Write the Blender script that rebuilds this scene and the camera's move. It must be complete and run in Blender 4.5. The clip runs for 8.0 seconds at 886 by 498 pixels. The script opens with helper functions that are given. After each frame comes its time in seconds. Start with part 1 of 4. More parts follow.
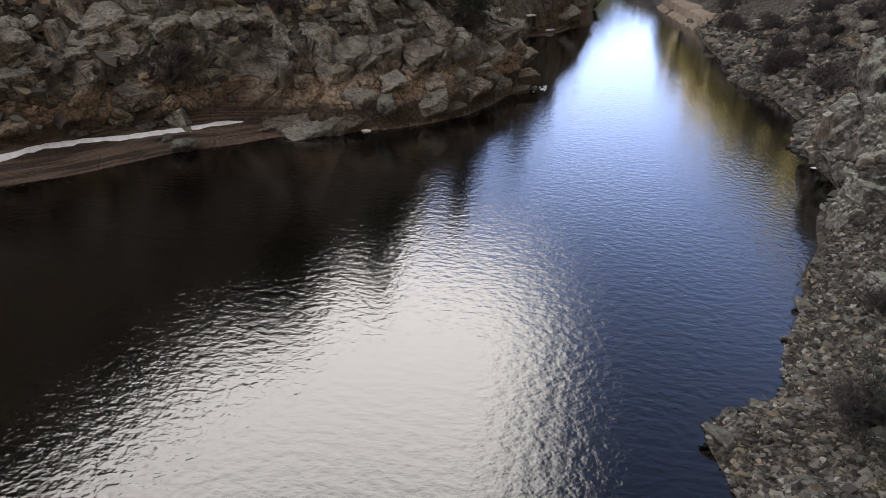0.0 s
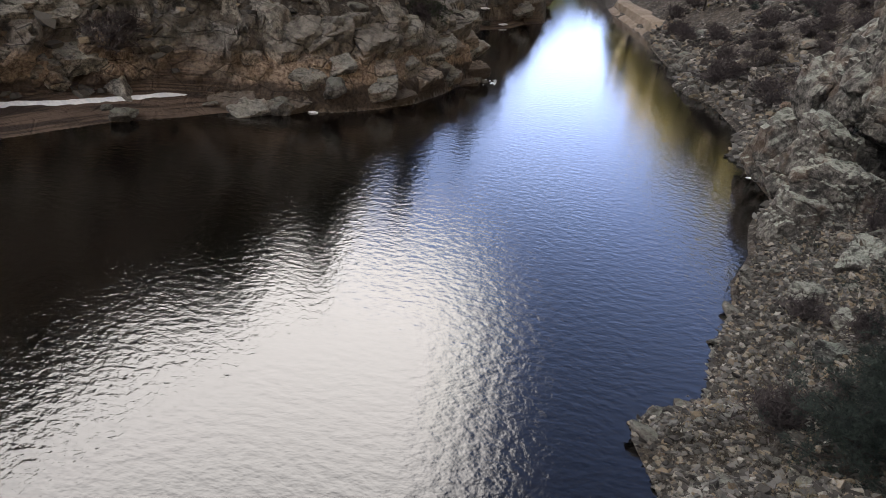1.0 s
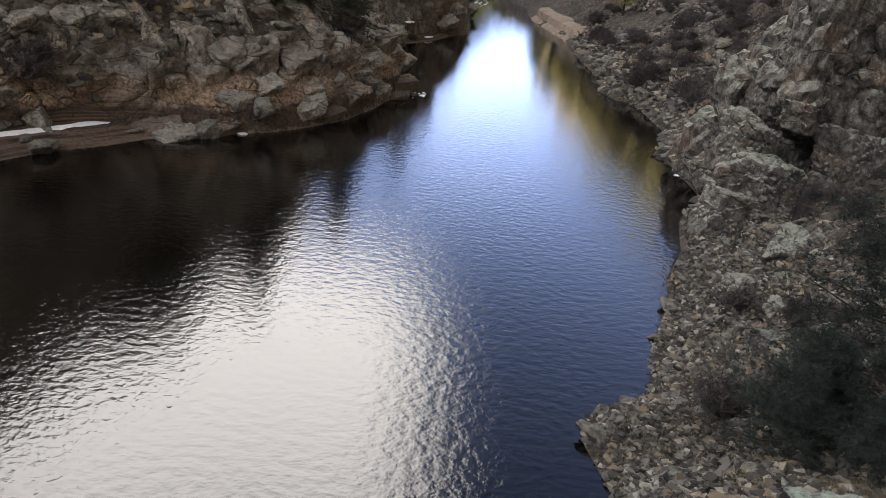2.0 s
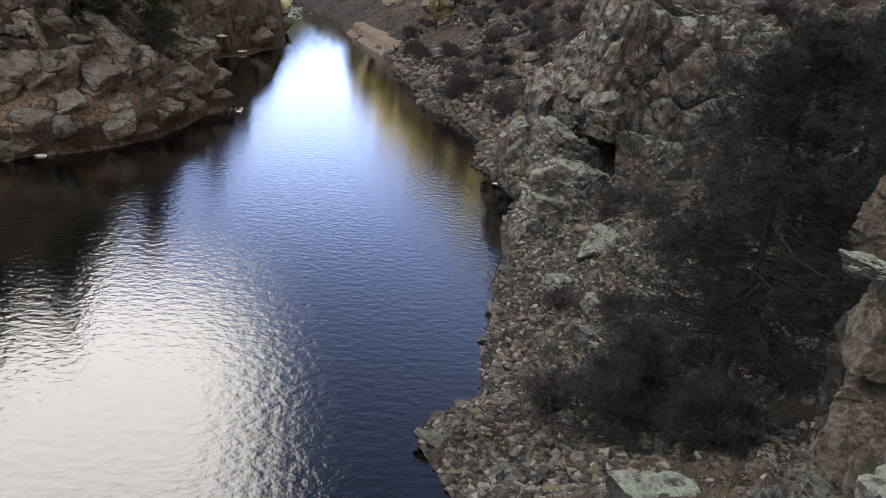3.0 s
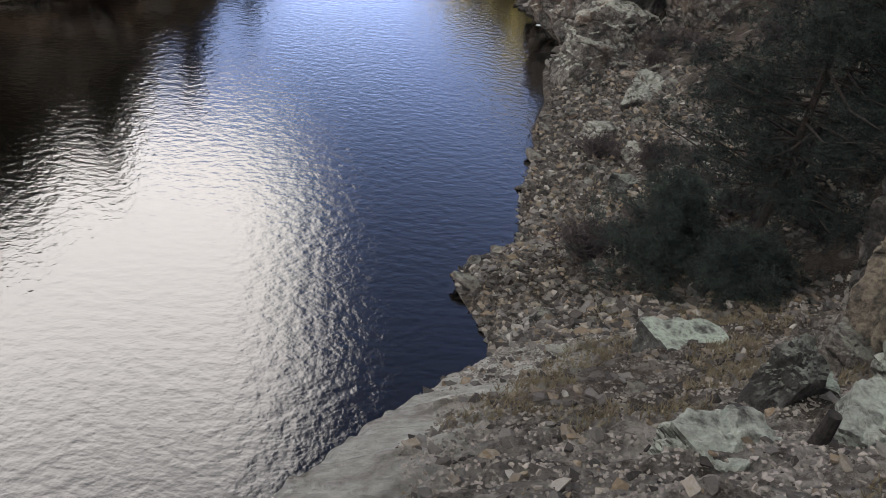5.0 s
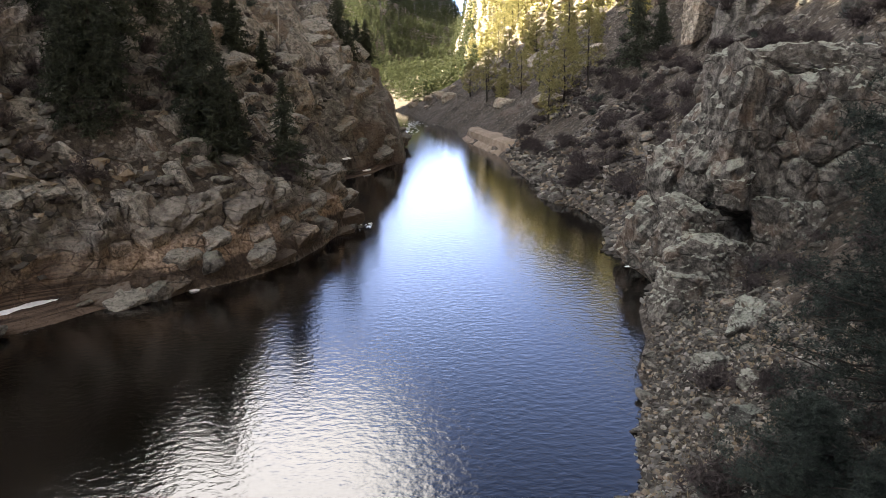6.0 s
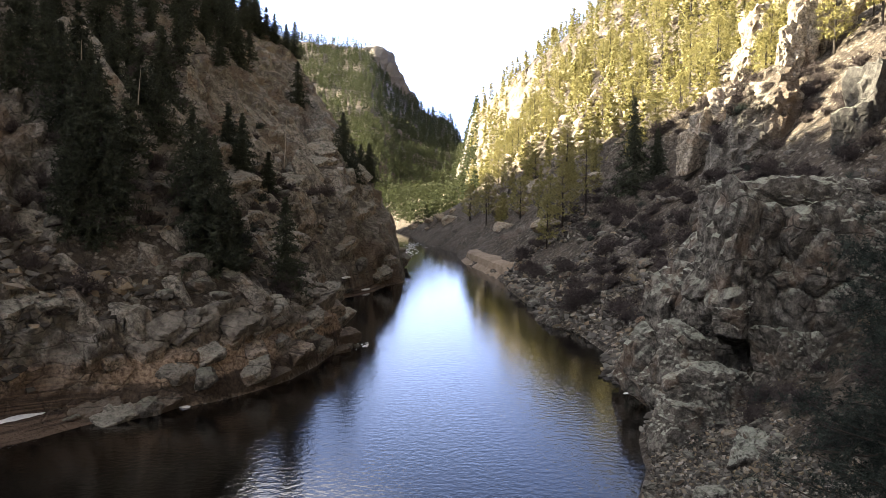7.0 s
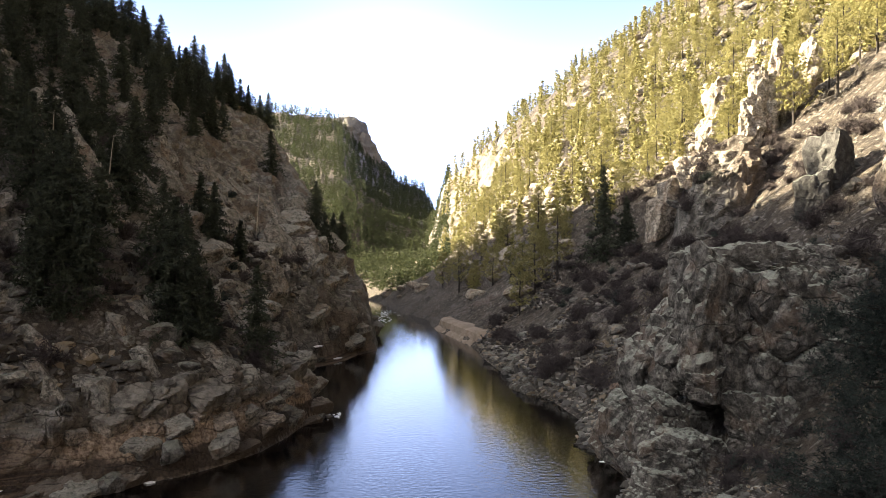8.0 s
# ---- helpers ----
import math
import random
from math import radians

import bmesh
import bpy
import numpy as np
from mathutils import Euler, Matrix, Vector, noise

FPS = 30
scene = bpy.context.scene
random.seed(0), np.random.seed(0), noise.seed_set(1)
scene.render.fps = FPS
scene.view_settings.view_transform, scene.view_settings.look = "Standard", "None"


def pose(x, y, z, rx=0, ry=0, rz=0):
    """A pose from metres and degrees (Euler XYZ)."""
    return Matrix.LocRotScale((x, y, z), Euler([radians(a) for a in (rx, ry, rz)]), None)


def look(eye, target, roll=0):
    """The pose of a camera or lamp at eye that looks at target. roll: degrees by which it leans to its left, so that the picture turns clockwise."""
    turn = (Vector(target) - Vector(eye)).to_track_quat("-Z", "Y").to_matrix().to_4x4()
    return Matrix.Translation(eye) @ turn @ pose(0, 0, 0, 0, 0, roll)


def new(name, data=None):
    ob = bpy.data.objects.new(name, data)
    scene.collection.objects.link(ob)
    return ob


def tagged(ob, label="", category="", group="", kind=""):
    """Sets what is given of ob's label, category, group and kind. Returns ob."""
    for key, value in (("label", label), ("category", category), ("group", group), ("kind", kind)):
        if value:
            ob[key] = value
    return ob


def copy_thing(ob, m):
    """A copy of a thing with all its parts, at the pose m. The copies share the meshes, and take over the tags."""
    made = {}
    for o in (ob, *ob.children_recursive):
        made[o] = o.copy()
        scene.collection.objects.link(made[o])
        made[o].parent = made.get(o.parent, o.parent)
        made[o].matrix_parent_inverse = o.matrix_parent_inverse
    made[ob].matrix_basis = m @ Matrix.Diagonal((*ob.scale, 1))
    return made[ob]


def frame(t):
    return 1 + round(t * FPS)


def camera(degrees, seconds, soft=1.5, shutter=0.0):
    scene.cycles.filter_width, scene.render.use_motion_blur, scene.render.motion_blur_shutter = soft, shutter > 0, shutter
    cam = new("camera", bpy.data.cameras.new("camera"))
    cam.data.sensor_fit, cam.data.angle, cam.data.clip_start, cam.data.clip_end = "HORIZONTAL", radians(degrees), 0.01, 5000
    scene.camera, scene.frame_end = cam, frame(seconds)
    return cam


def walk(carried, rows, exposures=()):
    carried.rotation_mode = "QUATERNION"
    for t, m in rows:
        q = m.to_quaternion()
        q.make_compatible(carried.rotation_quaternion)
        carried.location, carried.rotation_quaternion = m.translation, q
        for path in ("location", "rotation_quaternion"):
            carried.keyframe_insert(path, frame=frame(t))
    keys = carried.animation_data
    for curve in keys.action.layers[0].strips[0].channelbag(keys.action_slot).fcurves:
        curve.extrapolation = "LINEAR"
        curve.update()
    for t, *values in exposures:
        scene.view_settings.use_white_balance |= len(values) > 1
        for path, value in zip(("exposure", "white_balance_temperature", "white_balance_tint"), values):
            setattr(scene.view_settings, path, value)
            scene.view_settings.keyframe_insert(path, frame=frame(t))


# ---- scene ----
from mathutils.bvhtree import BVHTree

# The camera stands on a rock bank over the river and only turns.
H = 22.0
cam = camera(58.37, 8.0, soft=0.8)
TURNS = (
    (0.0, 66.28, -3.22, 15.49), (0.5, 63.72, -3.67, 17.61), (1.0, 65.74, -7.84, 12.88), (1.2, 68.30, -7.02, 11.46), (2.3, 67.25, -4.82, 4.58),
    (2.5, 68.03, -2.04, 2.69), (3.0, 69.84, -7.76, -5.39), (3.5, 67.79, -7.00, -3.21), (4.0, 64.67, -5.84, -3.76), (4.2, 61.91, -8.15, -4.19),
    (4.75, 58.10, -7.60, -3.00), (5.3, 60.93, -5.93, -1.25), (5.5, 66.75, -2.73, 0.37), (6.0, 76.40, 1.16, 1.89), (6.5, 82.35, -0.11, 1.60),
    (7.0, 85.13, -0.28, 1.98), (7.5, 84.74, 0.05, 0.77), (8.0, 90.00, 0.00, 0.00),
)
walk(cam, [(t, pose(0, 0, H, a, b, c)) for t, a, b, c in TURNS], exposures=((0.0, 3.5), (0.5, 3.65), (3.0, 3.7), (4.2, 3.8), (5.5, 3.65), (6.0, 3.8), (6.5, 3.5), (7.0, 3.4), (8.0, 3.28)))

# ---- light: a low winter sun behind the left-hand ridge, a bright sky with a cloud bank ----
SUN_TURN, SUN_UP = -74.0, 25.5  # degrees from straight ahead (negative: to the left), and above the horizon
sun_data = bpy.data.lights.new("sun", "SUN")
sun_data.energy, sun_data.angle, sun_data.color = 5.0, radians(0.5), (1.0, 0.85, 0.6)
to_sun = Vector((math.sin(radians(SUN_TURN)) * math.cos(radians(SUN_UP)), math.cos(radians(SUN_TURN)) * math.cos(radians(SUN_UP)), math.sin(radians(SUN_UP))))
sun = new("sun", sun_data)
sun.matrix_world = look(to_sun * 300, (0, 0, 0))


class Nodes:
    """Short hand for building node trees."""

    def __init__(self, tree):
        self.tree = tree
        tree.nodes.clear()

    def add(self, kind, where=None, **values):
        n = self.tree.nodes.new(kind)
        for key, value in values.items():
            n.inputs[key.replace("_", " ")].default_value = value
        return n

    def link(self, a, b):
        self.tree.links.new(a, b)

    def put(self, value, socket):
        if isinstance(value, bpy.types.NodeSocket):
            self.link(value, socket)
        else:
            socket.default_value = value

    def math(self, op, a, b=0.0, c=0.0, clamp=False):
        n = self.tree.nodes.new("ShaderNodeMath")
        n.operation, n.use_clamp = op, clamp
        for s, v in zip(n.inputs, (a, b, c)):
            self.put(v, s)
        return n.outputs[0]

    def mix(self, factor, a, b, blend="MIX"):
        n = self.tree.nodes.new("ShaderNodeMix")
        n.data_type, n.blend_type = "RGBA", blend
        self.put(factor, n.inputs[0])
        for v, s in ((a, n.inputs[6]), (b, n.inputs[7])):
            self.put((*v, 1) if isinstance(v, tuple) and len(v) == 3 else v, s)
        return n.outputs[2]

    def step(self, value, low, high):
        n = self.tree.nodes.new("ShaderNodeMapRange")
        n.interpolation_type = "SMOOTHSTEP"
        self.put(value, n.inputs[0])
        n.inputs[1].default_value, n.inputs[2].default_value = low, high
        return n.outputs[0]

    def noise(self, where, scale, detail=4.0, rough=0.55):
        n = self.tree.nodes.new("ShaderNodeTexNoise")
        if where is not None:
            self.link(where, n.inputs["Vector"])
        n.inputs["Scale"].default_value, n.inputs["Detail"].default_value, n.inputs["Roughness"].default_value = scale, detail, rough
        return n.outputs[0]


def build_sky():
    world = bpy.data.worlds.new("sky")
    scene.world = world
    world.use_nodes = True
    n = Nodes(world.node_tree)
    sky = n.add("ShaderNodeTexSky")
    sky.sky_type, sky.sun_disc = "NISHITA", False
    sky.sun_elevation, sky.sun_rotation = radians(SUN_UP), radians(SUN_TURN)
    sky.altitude, sky.air_density, sky.dust_density, sky.ozone_density = 2000, 1.0, 1.6, 1.0
    where = n.add("ShaderNodeTexCoord").outputs["Generated"]
    part = n.add("ShaderNodeSeparateXYZ")
    n.link(where, part.inputs[0])
    x, y, z = part.outputs
    # the cloud bank fills the left-hand half of the upper sky, with a ragged edge
    ragged = n.math("MULTIPLY", n.math("SUBTRACT", n.noise(where, 5.0, 5.0), 0.5), 0.12)
    side = n.step(n.math("SUBTRACT", n.math("SUBTRACT", n.math("MULTIPLY", x, -1.0), ragged), n.math("MULTIPLY", n.math("MAXIMUM", n.math("SUBTRACT", 0.5, z), 0.0), 0.9)), 0.0, 0.13)
    lift = n.step(n.math("ADD", z, ragged), 0.355, 0.44)
    cloud = n.math("MULTIPLY", n.math("MULTIPLY", side, lift), n.math("ADD", 0.06, n.math("MULTIPLY", n.step(z, 0.92, 0.58), 0.94)))
    # thin white haze low over the horizon
    thin = n.math("POWER", 2.718, n.math("MULTIPLY", n.math("MAXIMUM", z, 0.15), -6.0))
    hazy = n.mix(thin, n.mix(1.0, sky.outputs[0], (0.06, 0.056, 0.064), "MULTIPLY"), (8.4, 11.4, 21.0))
    # the brightest of the haze stands over the mouth of the canyon
    mouth = n.add("ShaderNodeVectorMath")
    mouth.operation = "DOT_PRODUCT"
    n.link(where, mouth.inputs[0])
    mouth.inputs[1].default_value = (-0.069, 0.979, 0.191)
    bright = n.math("POWER", n.math("MAXIMUM", mouth.outputs["Value"], 0.0), 150.0)
    hazy = n.mix(n.math("MULTIPLY", bright, 0.16), hazy, (8.5, 9.8, 13.0))
    colour = n.mix(cloud, hazy, (9.6, 9.1, 8.8))
    back = n.add("ShaderNodeBackground", Strength=0.05)
    n.link(colour, back.inputs["Color"])
    out = n.add("ShaderNodeOutputWorld")
    n.link(back.outputs[0], out.inputs[0])


build_sky()


# ---- materials ----
def material(name):
    m = bpy.data.materials.new(name)
    m.use_nodes = True
    n = Nodes(m.node_tree)
    shader = n.add("ShaderNodeBsdfPrincipled")
    n.link(shader.outputs[0], n.add("ShaderNodeOutputMaterial").inputs[0])
    return m, n, shader


def bumped(n, shader, height, strength, distance):
    b = n.add("ShaderNodeBump", Strength=strength, Distance=distance)
    n.link(height, b.inputs["Height"])
    n.link(b.outputs[0], shader.inputs["Normal"])
    return b


def water_material():
    m, n, shader = material("river_water")
    where = n.add("ShaderNodeNewGeometry").outputs["Position"]
    stretch = n.add("ShaderNodeMapping")
    n.link(where, stretch.inputs[0])
    stretch.inputs["Scale"].default_value = (0.95, 1.05, 1.0)
    small = n.noise(stretch.outputs[0], 4.6, 3.0, 0.55)
    large = n.noise(stretch.outputs[0], 1.7, 2.0, 0.5)
    height = n.math("ADD", n.math("MULTIPLY", small, 0.45), n.math("MULTIPLY", large, 1.45))
    # the river lies calmer further up
    place = n.add("ShaderNodeSeparateXYZ")
    n.link(where, place.inputs[0])
    calm = n.math("SUBTRACT", 1.0, n.math("MULTIPLY", n.step(place.outputs[1], 45.0, 120.0), 0.6))
    height = n.math("MULTIPLY", height, calm)
    bumped(n, shader, height, 0.6, 0.033)
    shader.inputs["Base Color"].default_value = (0.005, 0.004, 0.003, 1)
    shader.inputs["Roughness"].default_value = 0.04
    shader.inputs["IOR"].default_value = 1.75
    return m


def ground_material():
    """Rock, loose stones with dry grass, and river mud, told apart by the sheet's own attributes."""
    m, n, shader = material("canyon_ground")
    where = n.add("ShaderNodeNewGeometry").outputs["Position"]
    a = n.add("ShaderNodeAttribute")
    a.attribute_name = "cover"
    kinds = n.add("ShaderNodeSeparateColor")
    n.link(a.outputs["Color"], kinds.inputs[0])
    rock_amount, mud_amount, warm = kinds.outputs
    fine, mid, broad = n.noise(where, 3.0, 8.0, 0.65), n.noise(where, 0.45, 5.0, 0.6), n.noise(where, 0.08, 3.0)
    cells = n.add("ShaderNodeTexVoronoi", Scale=1.9)
    warp = n.add("ShaderNodeMixRGB", Fac=0.12)
    tex = n.add("ShaderNodeTexNoise", Scale=2.0, Detail=4.0)
    n.link(where, tex.inputs["Vector"])
    n.link(where, warp.inputs[1])
    n.link(tex.outputs["Color"], warp.inputs[2])
    n.link(warp.outputs[0], cells.inputs["Vector"])
    pick = n.add("ShaderNodeSeparateColor")
    n.link(cells.outputs["Color"], pick.inputs[0])
    gap = n.step(cells.outputs["Distance"], 0.62, 0.35)
    # joints of the rock, lying with its beds; their colour holds dirt and shade
    lie = n.add("ShaderNodeMapping")
    n.link(warp.outputs[0], lie.inputs[0])
    lie.inputs["Rotation"].default_value, lie.inputs["Scale"].default_value = (radians(25), radians(-30), radians(20)), (0.33, 0.5, 0.85)
    joints = n.add("ShaderNodeTexVoronoi", Scale=1.0)
    joints.feature = "DISTANCE_TO_EDGE"
    n.link(lie.outputs[0], joints.inputs["Vector"])
    crack = n.step(joints.outputs["Distance"], 0.0, 0.05)
    grit = n.noise(where, 24.0, 4.0, 0.7)
    grey = n.mix(n.step(mid, 0.35, 0.65), (0.10, 0.095, 0.086), (0.27, 0.256, 0.235))
    grey = n.mix(n.step(broad, 0.45, 0.65), grey, (0.15, 0.12, 0.095))
    grey = n.mix(n.math("MULTIPLY", n.step(fine, 0.50, 0.38), 0.45), grey, (0.035, 0.033, 0.032))
    grey = n.mix(n.math("MULTIPLY", n.step(fine, 0.56, 0.68), 0.5), grey, (0.27, 0.26, 0.24))
    # the old water line on the left-hand bank: silt below, a washed ochre band above it
    part_z = n.add("ShaderNodeSeparateXYZ")
    n.link(where, part_z.inputs[0])
    level = n.math("ADD", part_z.outputs[2], n.math("MULTIPLY", n.math("SUBTRACT", mid, 0.5), 2.5))
    ochre = n.mix(n.step(fine, 0.35, 0.62), (0.16, 0.115, 0.085), (0.40, 0.31, 0.235))
    grey = n.mix(n.math("MULTIPLY", n.math("MULTIPLY", warm, n.step(level, 5.6, 4.2)), n.step(broad, 0.35, 0.55)), grey, ochre)
    grey = n.mix(n.math("MULTIPLY", warm, n.step(level, 2.7, 2.1)), grey, n.mix(n.step(fine, 0.35, 0.65), (0.05, 0.038, 0.030), (0.095, 0.073, 0.058)))
    # near-black joints: dirt, with the shade inside them put into the colour
    grey = n.mix(n.math("MULTIPLY", n.math("MULTIPLY", n.math("SUBTRACT", 1.0, crack), n.step(mid, 0.42, 0.58)), 0.7), grey, (0.022, 0.021, 0.020))
    soil = n.mix(n.step(mid, 0.35, 0.65), (0.022, 0.018, 0.015), (0.066, 0.053, 0.042))
    stony = n.mix(pick.outputs[0], (0.06, 0.054, 0.048), (0.20, 0.185, 0.165))
    soil = n.mix(n.math("MULTIPLY", n.step(n.math("ADD", n.math("MULTIPLY", pick.outputs[1], 0.6), n.math("MULTIPLY", mid, 0.6)), 0.55, 0.75), gap), soil, stony)
    soil = n.mix(n.math("MULTIPLY", n.step(fine, 0.55, 0.72), 0.5), soil, (0.15, 0.125, 0.09))
    beds = n.add("ShaderNodeMapping")
    n.link(where, beds.inputs[0])
    beds.inputs["Scale"].default_value = (0.12, 0.12, 7.0)
    strata = n.noise(beds.outputs[0], 1.0, 4.0, 0.6)
    soil = n.mix(n.math("MULTIPLY", n.step(grit, 0.54, 0.62), 0.6), soil, (0.20, 0.18, 0.15))
    mud = n.mix(n.step(strata, 0.40, 0.60), (0.045, 0.032, 0.026), (0.15, 0.108, 0.082))
    colour = n.mix(n.step(n.math("ADD", rock_amount, n.math("MULTIPLY", n.math("SUBTRACT", fine, 0.5), 0.7)), 0.35, 0.6), soil, grey)
    colour = n.mix(mud_amount, colour, mud)
    colour = n.mix(n.math("MULTIPLY", a.outputs["Alpha"], n.step(mid, 0.25, 0.5)), colour, n.mix(n.step(fine, 0.3, 0.7), (0.27, 0.275, 0.245), (0.45, 0.455, 0.42)))
    n.link(colour, shader.inputs["Base Color"])
    shader.inputs["Roughness"].default_value = 0.92
    shader.inputs["Specular IOR Level"].default_value = 0.25
    bumped(n, shader, n.math("ADD", n.math("ADD", fine, n.math("MULTIPLY", mid, 1.6)), n.math("ADD", n.math("MULTIPLY", gap, 0.22), n.math("ADD", n.math("MULTIPLY", n.math("MULTIPLY", crack, rock_amount), 0.45), n.math("MULTIPLY", grit, 0.10)))), 1.0, 0.4)
    return m


WATER, GROUND = water_material(), ground_material()


# ---- noise in numpy, for the shape of rock and ground ----
def hashed(cells, salt):
    h = np.zeros(cells.shape[:-1], np.uint32)
    for k in range(cells.shape[-1]):
        h = (h ^ (cells[..., k].astype(np.int64) & 0xFFFFFFFF).astype(np.uint32)) * np.uint32(0x9E3779B1 + 2 * k)
        h ^= h >> np.uint32(15)
    h = (h ^ np.uint32(salt * 7919 + 1)) * np.uint32(0x85EBCA6B)
    h ^= h >> np.uint32(13)
    h = h * np.uint32(0xC2B2AE35)
    h ^= h >> np.uint32(16)
    return h.astype(np.float64) / 4294967295.0


def smooth_noise(p, salt=0):
    """Value noise from -1 to 1 at points of any dimension."""
    base = np.floor(p)
    f = p - base
    f = f * f * f * (f * (f * 6 - 15) + 10)
    dims, total = p.shape[-1], 0.0
    for corner in range(2 ** dims):
        off = np.array([(corner >> k) & 1 for k in range(dims)])
        w = np.prod(np.where(off, f, 1 - f), axis=-1)
        total = total + w * hashed(base + off, salt)
    return total * 2 - 1


def layered(p, octaves, salt=0, gain=0.5):
    total, amp, norm = 0.0, 1.0, 0.0
    for k in range(octaves):
        total, norm = total + amp * smooth_noise(p * 2.03 ** k, salt + k), norm + amp
        amp *= gain
    return total / norm


def blocks(p, salt=0, tilt=0.6):
    """Broken rock: every cell of a Voronoi pattern is a facet with its own height and tilt. Also the nearness of the joints."""
    base = np.floor(p).astype(np.int64)
    best, second = np.full(len(p), 9.0), np.full(len(p), 9.0)
    value = np.zeros(len(p))
    dims = p.shape[-1]
    for k in range(3 ** dims):
        cell = base + np.array([(k // 3 ** i) % 3 - 1 for i in range(dims)])
        centre = cell + np.stack([hashed(cell, salt + 11 + i) for i in range(dims)], -1)
        gap = p - centre
        dist = (gap ** 2).sum(-1)
        lean = np.stack([hashed(cell, salt + 31 + i) - 0.5 for i in range(dims)], -1)
        mine = hashed(cell, salt + 5) - 0.5 + tilt * 2 * (lean * gap).sum(-1)
        nearer = dist < best
        second = np.where(nearer, best, np.minimum(second, dist))
        value = np.where(nearer, mine, value)
        best = np.where(nearer, dist, best)
    joint = np.sqrt(second) - np.sqrt(best)
    return (value + 0.25) * ease(joint, -0.03, 0.32), joint


def ease(v, low, high):
    t = np.clip((v - low) / (high - low), 0, 1)
    return t * t * (3 - 2 * t)


# ---- the lie of the land: two banks, with heights by the way from the water ----
LEFT_BANK = np.array(((-300, 380), (-120, 372), (-45, 350), (-31, 318), (-26, 278), (-20.5, 232), (-17.4, 200), (-14.6, 172), (-18.2, 158), (-22.4, 149), (-25.4, 141), (-21.3, 123),
                      (-18.7, 111), (-17.2, 106), (-15.6, 103), (-16.9, 98.5), (-17.8, 93), (-19.5, 86), (-22.3, 81.3), (-25.5, 76.6), (-30.6, 71.6), (-34, 67.8), (-37, 63.8), (-40.3, 59.1), (-42.9, 54.8),
                      (-44.7, 50.2), (-46.5, 46.2), (-56, 25), (-75, -20), (-120, -120), (-160, -400)), float)
RIGHT_BANK = np.array(((-300, 410), (-150, 405), (-80, 395), (-45, 375), (-29, 335), (-15.4, 276), (-9.8, 260), (-4, 240), (-1.5, 213), (3.5, 192), (7.3, 174), (8.8, 158), (11.4, 138),
                       (10.9, 124), (15, 116), (17, 110), (18, 103), (16.4, 95), (14.9, 89), (16.8, 84), (17.9, 76), (15.5, 70), (15, 67), (14.2, 60), (12.1, 54), (11.6, 50.5), (9.9, 46.2),
                       (9.1, 43.6), (8.8, 40), (8.5, 38), (5.8, 35.6), (4.8, 33.8), (4.9, 32.4), (5.6, 30), (6.1, 28.2), (5.9, 26), (4.7, 22.4), (2.4, 18.8), (-0.1, 15.5), (-2.0, 12.3), (-4.8, 7.6),
                       (-8, 0), (-16, -20), (-60, -120), (-100, -400)), float)


def from_bank(p, bank):
    """How far points lie from a bank's line, and whether on its right (walking along the rows)."""
    best, side = np.full(len(p), 1e9), np.zeros(len(p))
    for a, b in zip(bank[:-1], bank[1:]):
        e = b - a
        k = np.clip(((p - a) @ e) / (e @ e), 0, 1)
        gap = p - a - k[:, None] * e
        dist = np.hypot(gap[:, 0], gap[:, 1])
        cross = e[0] * (p[:, 1] - a[1]) - e[1] * (p[:, 0] - a[0])
        nearer = dist < best - 1e-9
        side, best = np.where(nearer, np.sign(cross), side), np.where(nearer, dist, best)
    return best, side


